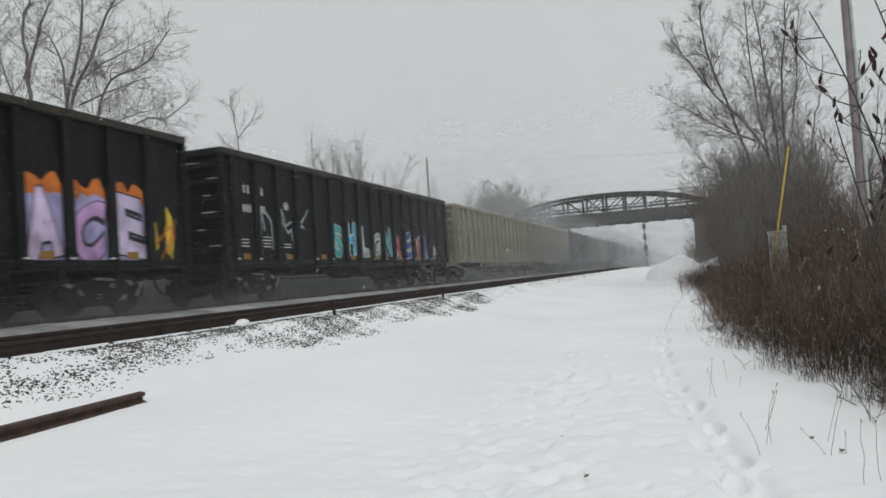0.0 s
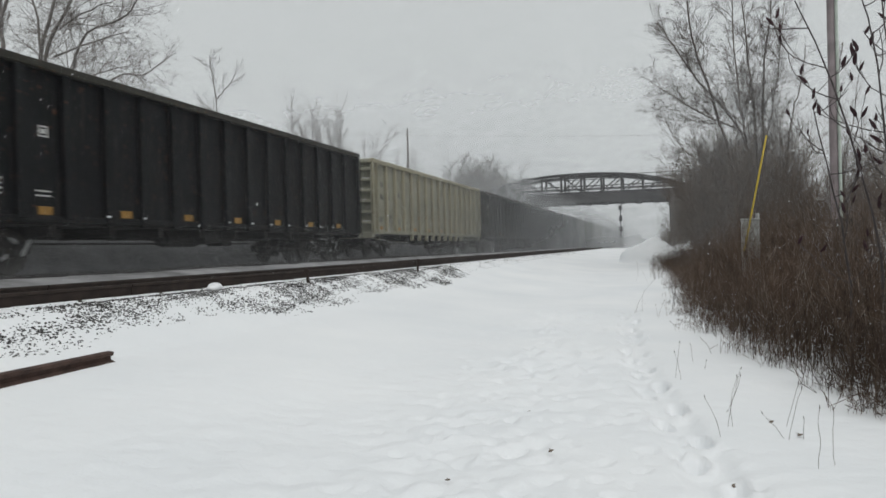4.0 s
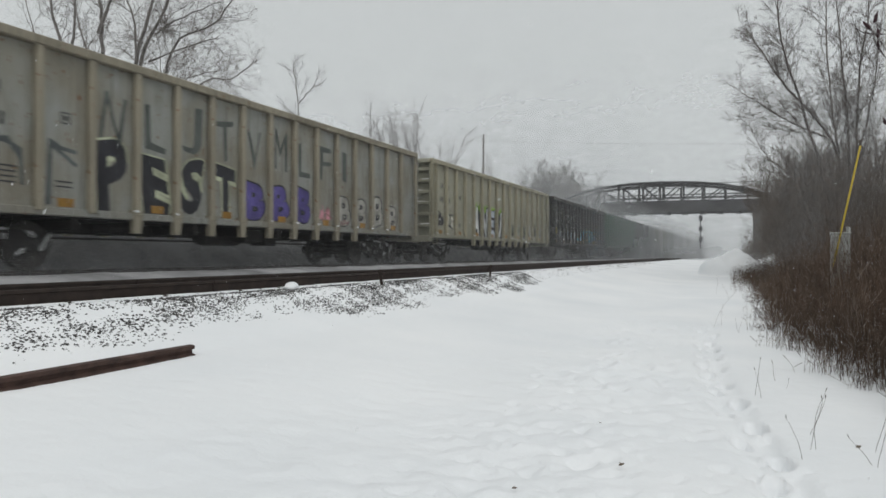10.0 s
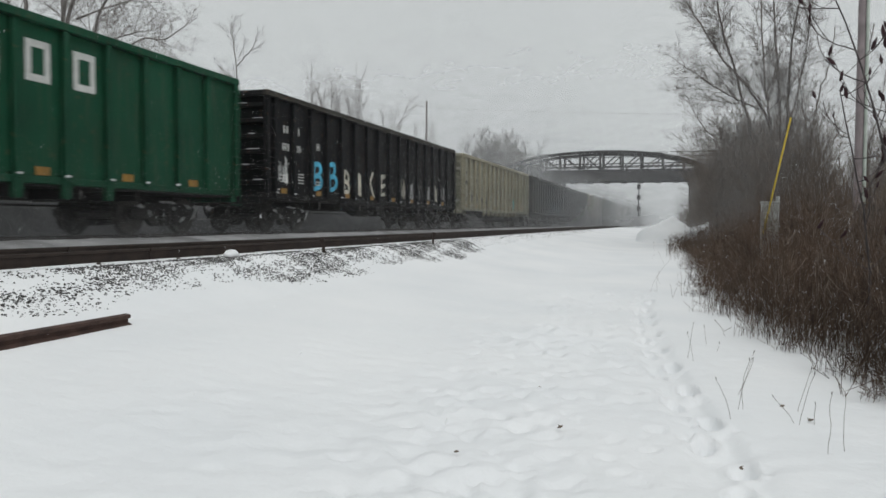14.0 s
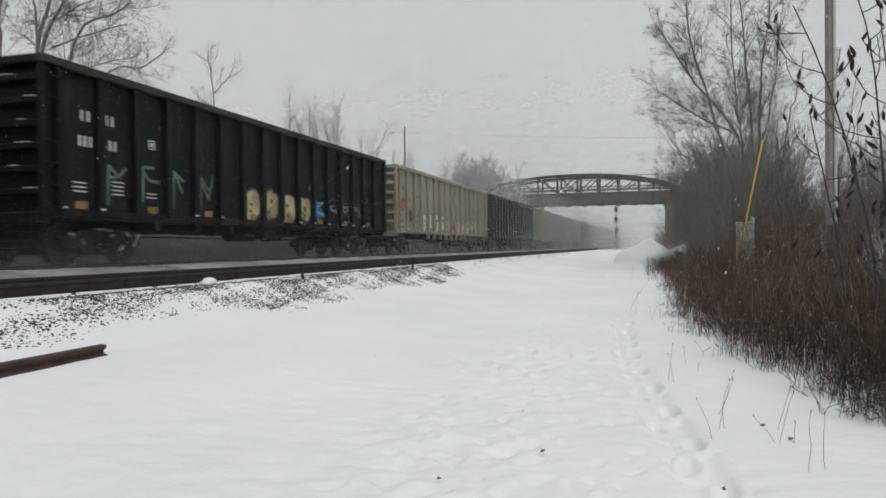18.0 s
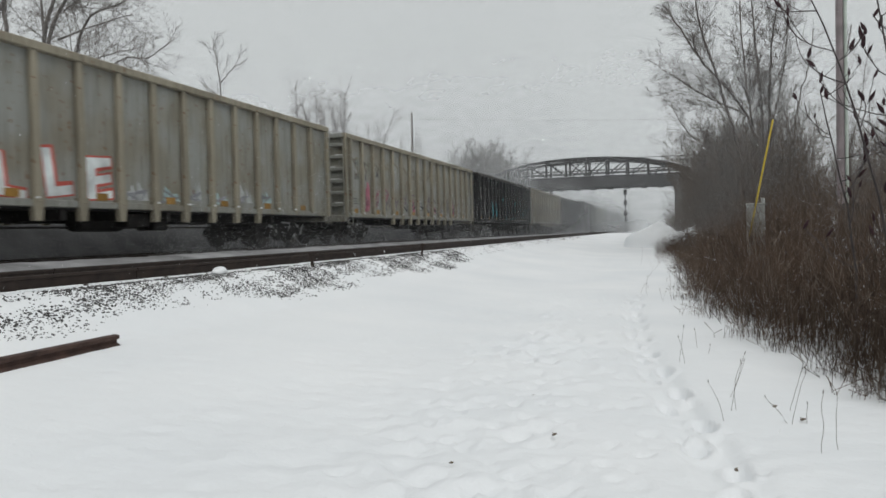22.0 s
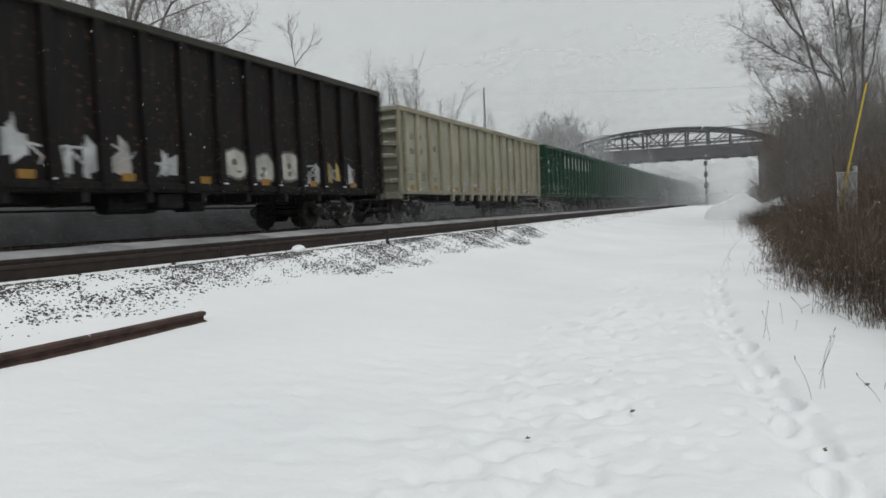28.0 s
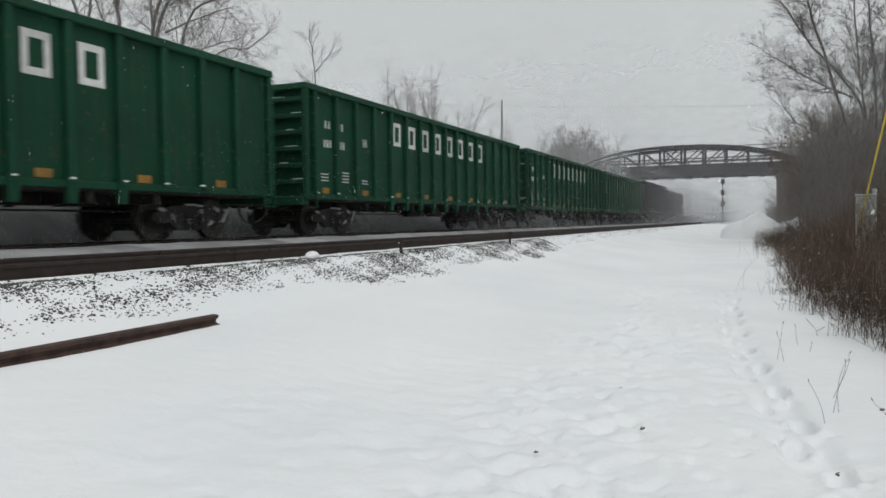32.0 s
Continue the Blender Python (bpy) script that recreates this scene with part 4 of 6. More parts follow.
WORDS = {
    17: [("SRGS", 3, 1.12, 1.95, (0.60, 0.60, 0.60), 0.06, 0.85, INK), ("O", 7, 1.2, 1.6, (0.60, 0.60, 0.60), 0.04, 0.6, INK), ("OWGNR", 9, 1.12, 1.85, (0.60, 0.60, 0.60), 0.06, 0.85, INK)],
    18: [("SMOGC", 10, 1.15, 2.0, (0.46, 0.48, 0.50), 0.05, 0.95, (0.10, 0.11, 0.14))],
    19: [("LLE", 4, 1.15, 1.95, (0.55, 0.58, 0.58), 0.03, 0.8, (0.42, 0.08, 0.06))],
    22: [("PANZE", 0, 1.45, 2.2, (0.24, 0.18, 0.48), 0.04, 0.75, (0.05, 0.04, 0.09)), ("CRES", 8, 1.15, 1.75, (0.34, 0.40, 0.42), 0.02, 0.75, (0.12, 0.13, 0.14))],
    9: [("PEST", 3, 1.15, 2.35, INK, 0.05, 0.9, (0.38, 0.40, 0.28)), ("BBB", 7, 1.15, 1.95, PURPLE, 0.05, 0.95, INK), ("BBBB", 11, 1.15, 1.95, (0.30, 0.29, 0.26), 0.03, 0.8, INK),
        ("NLJTVMLFI", 3, 2.4, 3.3, (0.075, 0.085, 0.078), 0.0, 0.72)],
    10: [("ANEU", 4, 1.1, 2.3, (WHITE, ASH, (0.40, 0.44, 0.5), WHITE), 0.06, 0.98, INK, (INK, (0.20, 0.34, 0.05)))],
    11: [("LOVTEN", 6, 1.25, 2.05, CYAN, 0.06, 0.98, (0.45, 0.40, 0.06))],
    0: [("HO", 9, 1.15, 2.35, LILAC, 0.05, 1.0, INK, ((0.34, 0.30, 0.52), (0.55, 0.15, 0.02))), ("ACE", 12, 1.15, 2.4, ((0.56, 0.44, 0.62), (0.50, 0.30, 0.56), (0.56, 0.48, 0.66)), 0.05, 1.0, INK, ((0.36, 0.33, 0.55), (0.55, 0.15, 0.02)))],
    1: [("SHLGN", 5, 1.2, 2.15, (TEAL, CYAN, ASH, (0.3, 0.32, 0.24)), 0.03, 0.85, (0.45, 0.55, 0.55)), ("RENR", 10, 1.2, 2.15, ((0.36, 0.03, 0.06), (0.03, 0.10, 0.36)), 0.05, 0.85, WHITE)],
    3: [("BB", 0, 1.2, 2.3, (0.03, 0.17, 0.50), 0.03, 0.9, (0.4, 0.5, 0.6)), ("BOBBH", 7, 1.2, 2.1, (0.04, 0.34, 0.62), 0.05, 0.92, INK),
        ("AZ", 12, 1.2, 1.85, (PURPLE, DEEP), 0.02, 0.9, INK, None, 2.0), ("BB", 13, 1.2, 1.85, (0.05, 0.36, 0.18), 0.03, 0.9, INK)],
    13: [("BB", 2, 1.3, 2.25, CYAN, 0.012, 0.9), ("BIKE", 4, 1.25, 2.05, CREAM, 0.02, 0.7)],
    14: [("EST", 11, 2.3, 3.0, INK, 0.0, 0.55)],
    15: [("RATE", 3, 1.2, 1.9, (0.40, 0.50, 0.46), 0.03, 0.75), ("EN", 8, 1.2, 2.1, (0.05, 0.28, 0.60), 0.04, 0.9, (0.5, 0.55, 0.6))],
    21: [("BB", 3, 1.25, 2.3, (0.05, 0.40, 0.46), 0.012, 0.9), ("TRIKE", 6, 1.2, 2.4, (0.05, 0.34, 0.36), 0.0, 0.75)],
}


def train():
    made = {}
    for i, colour in enumerate(ORDER):
        if colour not in made:
            made[colour] = gondola(colour, NOTES[colour], POSTS[colour])
            marks(made[colour][0], POSTS[colour], made[colour][1], colour in ("tan", "grey"))
            if colour == "green":
                big_lettering(made[colour][0], POSTS[colour], made[colour][1])
            car = made[colour][0]
        else:
            car = copy_thing(made[colour][0], pose(0, 0, 0))
        CARS.append(car)
    for i, car in enumerate(CARS):
        for j, spec in enumerate(TAGS.get(i, ())):
            graffiti(car, made[ORDER[i]][1], 100 * i + j, *spec)
        for spec in WORDS.get(i, ()):
            letters(car, made[ORDER[i]][1], *spec)
        if i in TAGS:
            car["label"] = {"black": "black ribbed gondola with sprayed graffiti along its side", "tan": "tan ribbed gondola with sprayed graffiti low on its side"}.get(ORDER[i], car["label"])


train()


# ---- the arched footbridge over the line ----
def bar(bm, a, b, wd):
    """A square bar from a to b."""
    a, b = Vector(a), Vector(b)
    d = b - a
    q = d.to_track_quat("Y", "Z").to_matrix().to_4x4()
    m = Matrix.Translation((a + b) / 2) @ q @ Matrix.Diagonal((wd, d.length, wd, 1))
    bmesh.ops.create_cube(bm, size=1.0, matrix=m)


def bridge():
    y0, y1, xl, xr, low, deck = 106.0, 110.6, -24.5, 3.6, 7.35, 8.95
    b = thing("truss_bridge", "dark steel bridge with low arched trusses, hazy in snow", "bridge")
    for y in (y0, y1):
        part("girder", boxed(xl, xr + 0.8, y - 0.15, y + 0.15, low, deck, 0.03), BRIDGE_STEEL, b)
        n = 10
        xs = [xl + (xr - xl) * i / n for i in range(n + 1)]
        zs = [deck + 0.25 + 2.3 * (1 - abs((i - n / 2) / (n / 2)) ** 2.3) ** 0.8 for i in range(n + 1)]
        for i in range(n):
            bm = bmesh.new()
            bar(bm, (xs[i], y, zs[i]), (xs[i + 1], y, zs[i + 1]), 0.38)
            part("top_chord", bm, BRIDGE_STEEL, b)
        for i in range(1, n):
            bm = bmesh.new()
            bar(bm, (xs[i], y, deck), (xs[i], y, zs[i]), 0.28)
            part("upright", bm, BRIDGE_STEEL, b)
            bm = bmesh.new()
            j = i + 1 if i < n / 2 else i - 1
            bar(bm, (xs[i], y, zs[i]), (xs[j], y, deck), 0.15)
            part("diagonal", bm, BRIDGE_STEEL, b)
        part("rail", boxed(xl + 3, xr - 2, y - 0.06, y + 0.06, deck + 0.75, deck + 0.9), BRIDGE_STEEL, b)
        part("rail", boxed(xl + 1, xr, y - 0.06, y + 0.06, deck + 0.25, deck + 0.38), BRIDGE_STEEL, b)
    part("deck", boxed(xl, xr + 6, y0 + 0.15, y1 - 0.15, deck - 0.5, deck - 0.2), CONCRETE, b)
    for i in range(12):
        x = xl + 1 + (xr - xl - 2) * i / 11
        part("floor_beam", boxed(x - 0.9, x - 0.1, y0 + 0.16, y1 - 0.16, low - 0.12, deck - 0.52), BRIDGE_STEEL, b)
    # a light handrail fence that runs on to the bank
    for y in (y1 + 0.6,):
        bm = bmesh.new()
        for z in (11.15, 11.75):
            bar(bm, (xl + 4, y, z), (xr + 9, y, z), 0.09)
        for i in range(14):
            x = xl + 4 + (xr + 5 - xl) * i / 13
            bar(bm, (x, y, deck - 0.3), (x, y, 11.75), 0.08)
        part("fence", bm, BRIDGE_STEEL, b)
    w = thing("bridge_abutment", "dark weathered concrete bridge abutment beside the line", "abutment")
    bm = boxed(1.5, 9.5, 105.4, 111.2, 0.2, 7.34, 0.06)
    box(bm, 1.4, 9.5, 105.2, 111.4, 6.9, 7.3, 0.03)
    part("wall", bm, CONCRETE, w)
    w2 = thing("bridge_abutment", "dark weathered concrete bridge abutment behind the train", "abutment")
    part("wall", boxed(-32, -24.0, 105.4, 111.2, 0.2, 7.34, 0.06), CONCRETE, w2)


bridge()


# ---- signals, posts and wires ----
def signal(x, y, base, top, heads):
    s = thing("railway_signal", "tall dark mast signal with stacked round heads beside the track", "signal", at=pose(x, y, base))
    bm = bmesh.new()
    rod(bm, (0, 0, 0), (0, 0, top), 0.10, 0.08, 8)
    box(bm, -0.25, 0.25, -0.25, 0.25, 0, 0.3, 0.03)
    part("mast", bm, BRIDGE_STEEL, s)
    for k in range(heads):
        z = top - 0.3 - 1.75 * k
        bm = boxed(-0.28, 0.28, -0.12, 0.12, z - 0.42, z + 0.42, 0.08)
        rod(bm, (0, -0.12, z), (0, -0.5, z + 0.03), 0.16, 0.18, 10)
        part("signal_head", bm, BRIDGE_STEEL, s)
    bm = bmesh.new()
    for dx in (0.42, 0.72):
        rod(bm, (dx, 0.1, 0), (dx, 0.1, top - 0.6), 0.02, sides=4)
    for k in range(14):
        rod(bm, (0.42, 0.1, 0.3 + k * (top - 1) / 14), (0.72, 0.1, 0.3 + k * (top - 1) / 14), 0.02, sides=4)
    part("ladder", bm, BOX_GREY, s)


signal(-6.05, 125, 0.9, 6.85, 3)
signal(-17.2, 118, 0.9, 7.0, 1)


def poles():
    p = thing("line_pole", "slim dark pole behind the train", "pole", at=pose(-20.55, 60, land(-20.55, 60) - 0.2))
    bm = bmesh.new()
    rod(bm, (0, 0, 0), (0, 0, 10.7), 0.11, 0.08, 8)
    part("shaft", bm, BARK_FAR, p)
    u = thing("utility_pole", "tall weathered wooden utility pole beside the thicket", "utility pole", at=pose(4.55, 22, land(4.55, 22) - 0.2))
    bm = bmesh.new()
    rod(bm, (0, 0, 0), (0.02, 0, 10.8), 0.105, 0.09, 14)
    part("shaft", bm, POLE_WOOD, u)
    bm = bmesh.new()
    rod(bm, (0.14, -0.06, 0.0), (0.13, -0.06, 10.5), 0.042, sides=10)
    part("conduit", bm, CONDUIT, u)
    g = thing("guy_wire_guard", "yellow plastic guard on a slanting guy wire", "guy guard")
    bm = bmesh.new()
    rod(bm, (1.84, 17.95, 1.25), (2.37, 18.0, 3.85), 0.019, 0.019, 8)
    part("sleeve", bm, YELLOW, g)
    bm = bmesh.new()
    rod(bm, (1.78, 17.94, float(land(1.78, 17.94)) - 0.1), (4.5, 21.9, 10.6), 0.004, sides=4)
    part("wire", bm, BARK_FAR, g)
    w = thing("overhead_wire", "thin dark wire strung high across the line", "wire")
    bm = bmesh.new()
    n = 16
    pts = [(-45 + 60 * i / n, 98 + 34 * i / n, 18.0 + 0.9 * i / n + 0.5 * (2 * i / n - 1) ** 2) for i in range(n + 1)]
    pipe(bm, pts, 0.014, 4)
    part("strand", bm, BARK_FAR, w)
    c = thing("utility_cabinet", "light grey metal pedestal cabinet among dead weeds", "cabinet", at=pose(2.0, 18.15, 0))
    z0 = float(land(2.0, 18.15)) - 0.05
    part("body", boxed(-0.18, 0.18, -0.15, 0.2, z0, 1.97, 0.02), BOX_GREY, c)
    part("cap", boxed(-0.20, 0.20, -0.17, 0.22, 1.95, 2.0, 0.015), BOX_GREY, c)
    bm = bmesh.new()
    rod(bm, (0.16, 0.05, 1.98), (0.16, 0.05, 2.12), 0.04, sides=8)
    part("vent", bm, BOX_GREY, c)
    d = thing("utility_cabinet", "small dark grey cabinet at the foot of the pole", "cabinet", at=pose(4.6, 20.6, 0))
    part("body", boxed(-0.28, 0.28, -0.2, 0.2, float(land(4.6, 20.6)) - 0.05, 2.0, 0.02), BRIDGE_STEEL, d)


poles()


# ---- small things by the track ----
def trackside():
    r = thing("spare_rail", "rusty length of rail lying in the snow", "rail", at=pose(-5.47, 1.6, 0.394))
    me = rail_mesh(4.85, LOOSE_RUST, 0.116)
    me.materials[0] = LOOSE_RUST
    link("rail_length", me, r, pose(0, 0, 0, 0, 8, 1.3))
    for x, y, hgt, tilt in ((-6.75, 20.3, 0.34, 5), (-6.75, 13.4, 0.30, -8)):
        s = thing("marker_stake", "short rusty stake beside the rail", "stake", at=pose(x, y, float(land(x, y)) - 0.05, 0, tilt, 20))
        bm = boxed(-0.03, 0.03, -0.015, 0.015, 0, hgt + 0.05, 0.004)
        box(bm, -0.045, 0.045, -0.02, 0.02, hgt - 0.02, hgt + 0.05, 0.005)
        part("stake_bar", bm, RAIL_RUST, s)
    rng = np.random.default_rng(3)
    for x, y, a in ((-7.05, 10.6, 0.17),):
        bm = bmesh.new()
        bmesh.ops.create_icosphere(bm, subdivisions=3, radius=1.0, matrix=Matrix.Diagonal((a * 0.7, a * 1.1, a * 0.45, 1)))
        for v in bm.verts:
            v.co *= 1 + 0.22 * math.sin(19 * v.co.x + 2) * math.sin(15 * v.co.y) + 0.12 * math.sin(31 * v.co.z + 23 * v.co.y)
        s = thing("snow_clump", "small clump of snow against the rail", "snow", at=pose(x, y, 0.95))
        part("clump", bm, SNOW, s, smooth=True)
    # snow heap at the end of the path
    xs, n = np.linspace(-1, 1, 41), 41
    U, V = np.meshgrid(xs, xs)
    R = np.sqrt(U * U + V * V)
    Z = 1.72 * np.sqrt(np.clip(1 - R ** 2.2, 0, 1)) * (1 + 0.16 * np.sin(5 * U + 1) * np.cos(4 * V) + 0.07 * np.sin(11 * U) * np.sin(9 * V + 1)) - 0.15
    idx = np.arange(n * n).reshape(n, n)
    f = np.stack([idx[:-1, :-1], idx[:-1, 1:], idx[1:, 1:], idx[1:, :-1]], axis=-1).reshape(-1, 4)
    h = tagged(new("snow_mound", raw_mesh("snow_mound", np.stack([U * 2.0, V * 2.2, Z * 0.8], -1).reshape(-1, 3), f, SNOW, True)),
               "ploughed heap of snow at the end of the path", "snow mound")
    h.matrix_basis = pose(-0.5, 48, float(land(-0.5, 48)))


trackside()


def flakes(name, p, s, label, category, material=GRAIN):
    """One cloud of small snow grains, each a single thin flake."""
    rng = np.random.default_rng(len(p))
    m = len(p)
    a = rng.normal(size=(m, 3))
    a /= np.linalg.norm(a, axis=1)[:, None]
    b = np.cross(a, rng.normal(size=(m, 3)))
    b /= np.linalg.norm(b, axis=1)[:, None]
    s = s[:, None]
    v = np.stack([p + a * s, p - a * s * 0.5 + b * s * 0.87, p - a * s * 0.5 - b * s * 0.87], 1).reshape(-1, 3)
    ob = new(name, raw_mesh(name, v, np.arange(3 * m).reshape(-1, 3), material))
    return tagged(ob, label, category, kind="stuff")


# ---- bare trees, thicket and dead weeds ----
def sweep(rng, p, d, length, n, wander, rise):
    """A wandering line of n steps that bends upwards by rise."""
    pts = [p]
    for _ in range(n):
        d = (d + Vector((rng.gauss(0, wander), rng.gauss(0, wander), rng.gauss(0, wander) + rise))).normalized()
        p = p + d * (length / n)
        pts.append(p)
    return pts


def sprout(rng, pts, r0, r1, level, out, per_m, length, angle, rise, start=0.0, shrink=0.45, more=1.5):
    """A limb through pts with twigs along it, down to level 0; out: rows for tubes() and the level."""
    n = len(pts) - 1
    rad = [r0 + (r1 - r0) * i / n for i in range(n + 1)]
    for i in range(n):
        out.append((*pts[i], *pts[i + 1], rad[i], rad[i + 1], level))
    if level == 0:
        return
    total = sum((b - a).length for a, b in zip(pts, pts[1:]))
    for _ in range(max(1, int(per_m * total * (1 - start) + rng.random()))):
        k = start + (1 - start) * rng.random() ** 0.85
        i = min(n - 1, int(k * n))
        p, t = pts[i].lerp(pts[i + 1], k * n - i), (pts[i + 1] - pts[i]).normalized()
        side = t.orthogonal().normalized()
        side.rotate(Matrix.Rotation(rng.uniform(0, 6.283), 3, t))
        a = angle * rng.uniform(0.65, 1.25)
        e = (t * math.cos(a) + side * math.sin(a)).normalized()
        ln = length * (1.1 - 0.55 * k) * rng.uniform(0.55, 1.2)
        r = max(0.0025, min(rad[i] * 0.5, 0.0095 * ln))
        sprout(rng, sweep(rng, p, e, ln, 4 if level > 1 else 2, 0.13, rise), r, r * 0.45, level - 1, out, per_m * more, ln * shrink, angle, rise, 0.1, shrink, more)


def limb(rng, pts, steps=4):
    """A bent limb, rounded off through its few given points."""
    pts = [Vector(p) for p in pts]
    full = [pts[0] * 2 - pts[1]] + pts + [pts[-1] * 2 - pts[-2]]
    line = []
    for a, b, c, d in zip(full, full[1:], full[2:], full[3:]):
        for j in range(steps):
            u = j / steps
            line.append(0.5 * ((2 * b) + (c - a) * u + (2 * a - 5 * b + 4 * c - d) * u * u + (3 * b - a - 3 * c + d) * u ** 3)
                        + Vector((rng.gauss(0, 0.03), rng.gauss(0, 0.05), 0)))
    return line + [pts[-1]]


def whole_tree(name, label, group, at, stems, seed, bark, per_m, length, angle, rise, least, start=0.25, level=3, turned=1.0):
    """One tree; stems: rows of radius and the points of a main stem or great limb, x across and z up from its base."""
    rng = random.Random(seed)
    t = thing(name, label, "tree", group, pose(*at, float(land(*at))))
    rows = []
    for r, pts in stems:
        deep = rng.uniform(-1.2, 1.2)
        line = limb(rng, [(x * turned, deep * k / len(pts), z) for k, (x, z) in enumerate(pts)])
        sprout(rng, line, r, r * 0.3, level, rows, per_m, length, angle, rise, start if pts[0][1] < 0.5 else 0.05)
        bm = bmesh.new()
        pipe(bm, line, [r * (1 - 0.7 * i / (len(line) - 1)) for i in range(len(line))], 7)
        part("trunk" if pts[0][1] < 0.5 else "limb", bm, bark, t, smooth=True)
    tagged(link("crown", tubes("crown", [(*q[:6], max(q[6], least), max(q[7], least * 0.6)) for q in rows if q[8] < level], bark, 3), t), kind="stuff")
    return t


def scrub_meshes(seed, stems, height, spread, bark, per_m, least, reach=0.36, thick=0.022, angle=0.75, start=0.12, foot=0.35, level=2):
    rng = random.Random(seed)
    rows = []
    for _ in range(stems):
        d = Vector((rng.gauss(0, spread), rng.gauss(0, spread), 1)).normalized()
        line = sweep(rng, Vector((rng.gauss(0, foot), rng.gauss(0, foot), -0.15)), d, height * rng.uniform(0.65, 1.0), 5, min(0.10, spread * 0.7), 0.03)
        sprout(rng, line, thick, thick * 0.3, level, rows, per_m, height * reach, angle, 0.07, start)
    return (tubes("trunk", [r[:8] for r in rows if r[8] == level], bark, 5),
            tubes("crown", [(*r[:6], max(r[6], least), max(r[7], least * 0.7)) for r in rows if r[8] < level], bark, 3))


def plant(name, meshes, label, category, x, y, turn, scale, group=""):
    t = thing(name, label, category, group, Matrix.LocRotScale((x, y, float(land(x, y))), Euler((0, 0, turn)), (scale,) * 3))
    for part_name, me in zip(("trunk", "crown"), meshes):
        tagged(link(part_name, me, t), kind="stuff")
    return t


def trees():
    rng = random.Random(5)
    slim = [scrub_meshes(40 + k, 3, 15.4, 0.10, BARK_FAR, 2.6, 0.0065, 0.22, 0.07, 0.7, 0.4, 1.0) for k in range(4)]
    thin = [scrub_meshes(50 + k, 2, 13.5, 0.06, BARK_FAR, 2.6, 0.007, 0.17, 0.05, 0.6, 0.45, 0.8) for k in range(2)]
    bush = [scrub_meshes(60 + k, 17, 4.2, 0.20, TWIG, 3.8, 0.0042, 0.32, 0.013, 0.65) for k in range(4)]
    sapling = [scrub_meshes(90 + k, 6, 3.4, 0.22, TWIG, 1.8, 0.004) for k in range(3)]
    # behind the train
    note = "leafless tree with spreading fine branches behind the train"
    whole_tree("bare_tree", note, "trees behind the train", (-29.3, 30), [
        (0.15, [(-0.2, 0), (-0.1, 5), (0.0, 10), (1.3, 12.8), (1.9, 15.5)]), (0.13, [(0.1, 0), (0.2, 5), (0.3, 9.9), (1.7, 12.1), (3.0, 14.0), (4.1, 15.2)]),
        (0.08, [(-0.1, 9), (-0.75, 12.9), (-1.95, 14.5)]), (0.08, [(0.3, 7), (1.5, 9.4), (2.5, 11.0), (4.4, 11.5), (5.3, 12.3), (6.1, 13.1)]),
        (0.06, [(0.3, 6), (4.0, 8.6), (5.8, 8.6), (7.2, 9.3)]), (0.06, [(0.5, 10), (3.0, 10.4), (5.4, 10.6)]), (0.05, [(0.9, 11.4), (3.0, 12.0), (5.6, 12.3)]),
        (0.05, [(0.3, 8.2), (2.8, 9.0), (5.0, 9.4)])], 201, BARK_FAR, 3.6, 2.8, 0.95, 0.02, 0.0055, 0.42)
    whole_tree("bare_tree", note, "trees behind the train", (-32.3, 30), [
        (0.15, [(0.3, 0), (0.1, 6), (0.0, 11), (-0.2, 12.7), (-0.55, 15.1), (0.0, 16.4)]), (0.10, [(0.0, 11.8), (0.85, 14.1), (1.6, 16.1)]),
        (0.07, [(0.1, 9), (-1.6, 12.0), (-3.0, 15.0)])], 202, BARK_FAR, 3.0, 2.6, 0.8, 0.05, 0.0055, 0.42)
    whole_tree("bare_tree", note, "trees behind the train", (-36.0, 31), [
        (0.15, [(0.3, 0), (0.1, 6), (0.2, 11), (-0.4, 14), (-0.2, 17)]), (0.10, [(0.0, 9), (1.2, 13), (1.6, 16.5)]),
        (0.07, [(0.1, 8), (-1.8, 11.0), (-3.4, 15.0)])], 203, BARK_FAR, 3.0, 2.6, 0.8, 0.05, 0.0055, 0.42)
    whole_tree("bare_tree", note, "trees behind the train", (-34.5, 23), [
        (0.15, [(0.3, 0), (0.1, 6), (0.2, 11), (-0.4, 14), (-0.2, 17)]), (0.10, [(0.0, 9), (1.2, 13), (1.6, 16.5)]),
        (0.07, [(0.1, 8), (-1.8, 11.0), (-3.4, 15.0)])], 204, BARK_FAR, 3.0, 2.6, 0.8, 0.05, 0.0055, 0.42)
    for x, y, k, sc in ((-29.5, 45, 0, 1.02), (-32.0, 45, 1, 0.85), (-34.0, 47, 0, 0.85), (-29.6, 52, 1, 0.8)):
        plant("bare_tree", thin[k], "small leafless tree behind the train", "tree", x, y, rng.uniform(0, 6), sc, "trees behind the train")
    for x, y, k, sc in ((-32.4, 61, 0, 0.84), (-30.9, 60, 1, 0.88), (-29.6, 62, 2, 0.94), (-28.3, 61, 3, 0.97), (-27.0, 62, 0, 0.90), (-25.9, 64, 1, 0.80), (-28.9, 66, 2, 0.9), (-24.6, 66, 3, 0.72), (-34.0, 63, 3, 0.86), (-23.2, 70, 0, 0.62)):
        plant("bare_tree", slim[k], "slender leafless tree behind the train", "tree", x, y, rng.uniform(0, 6), sc, "trees behind the train")
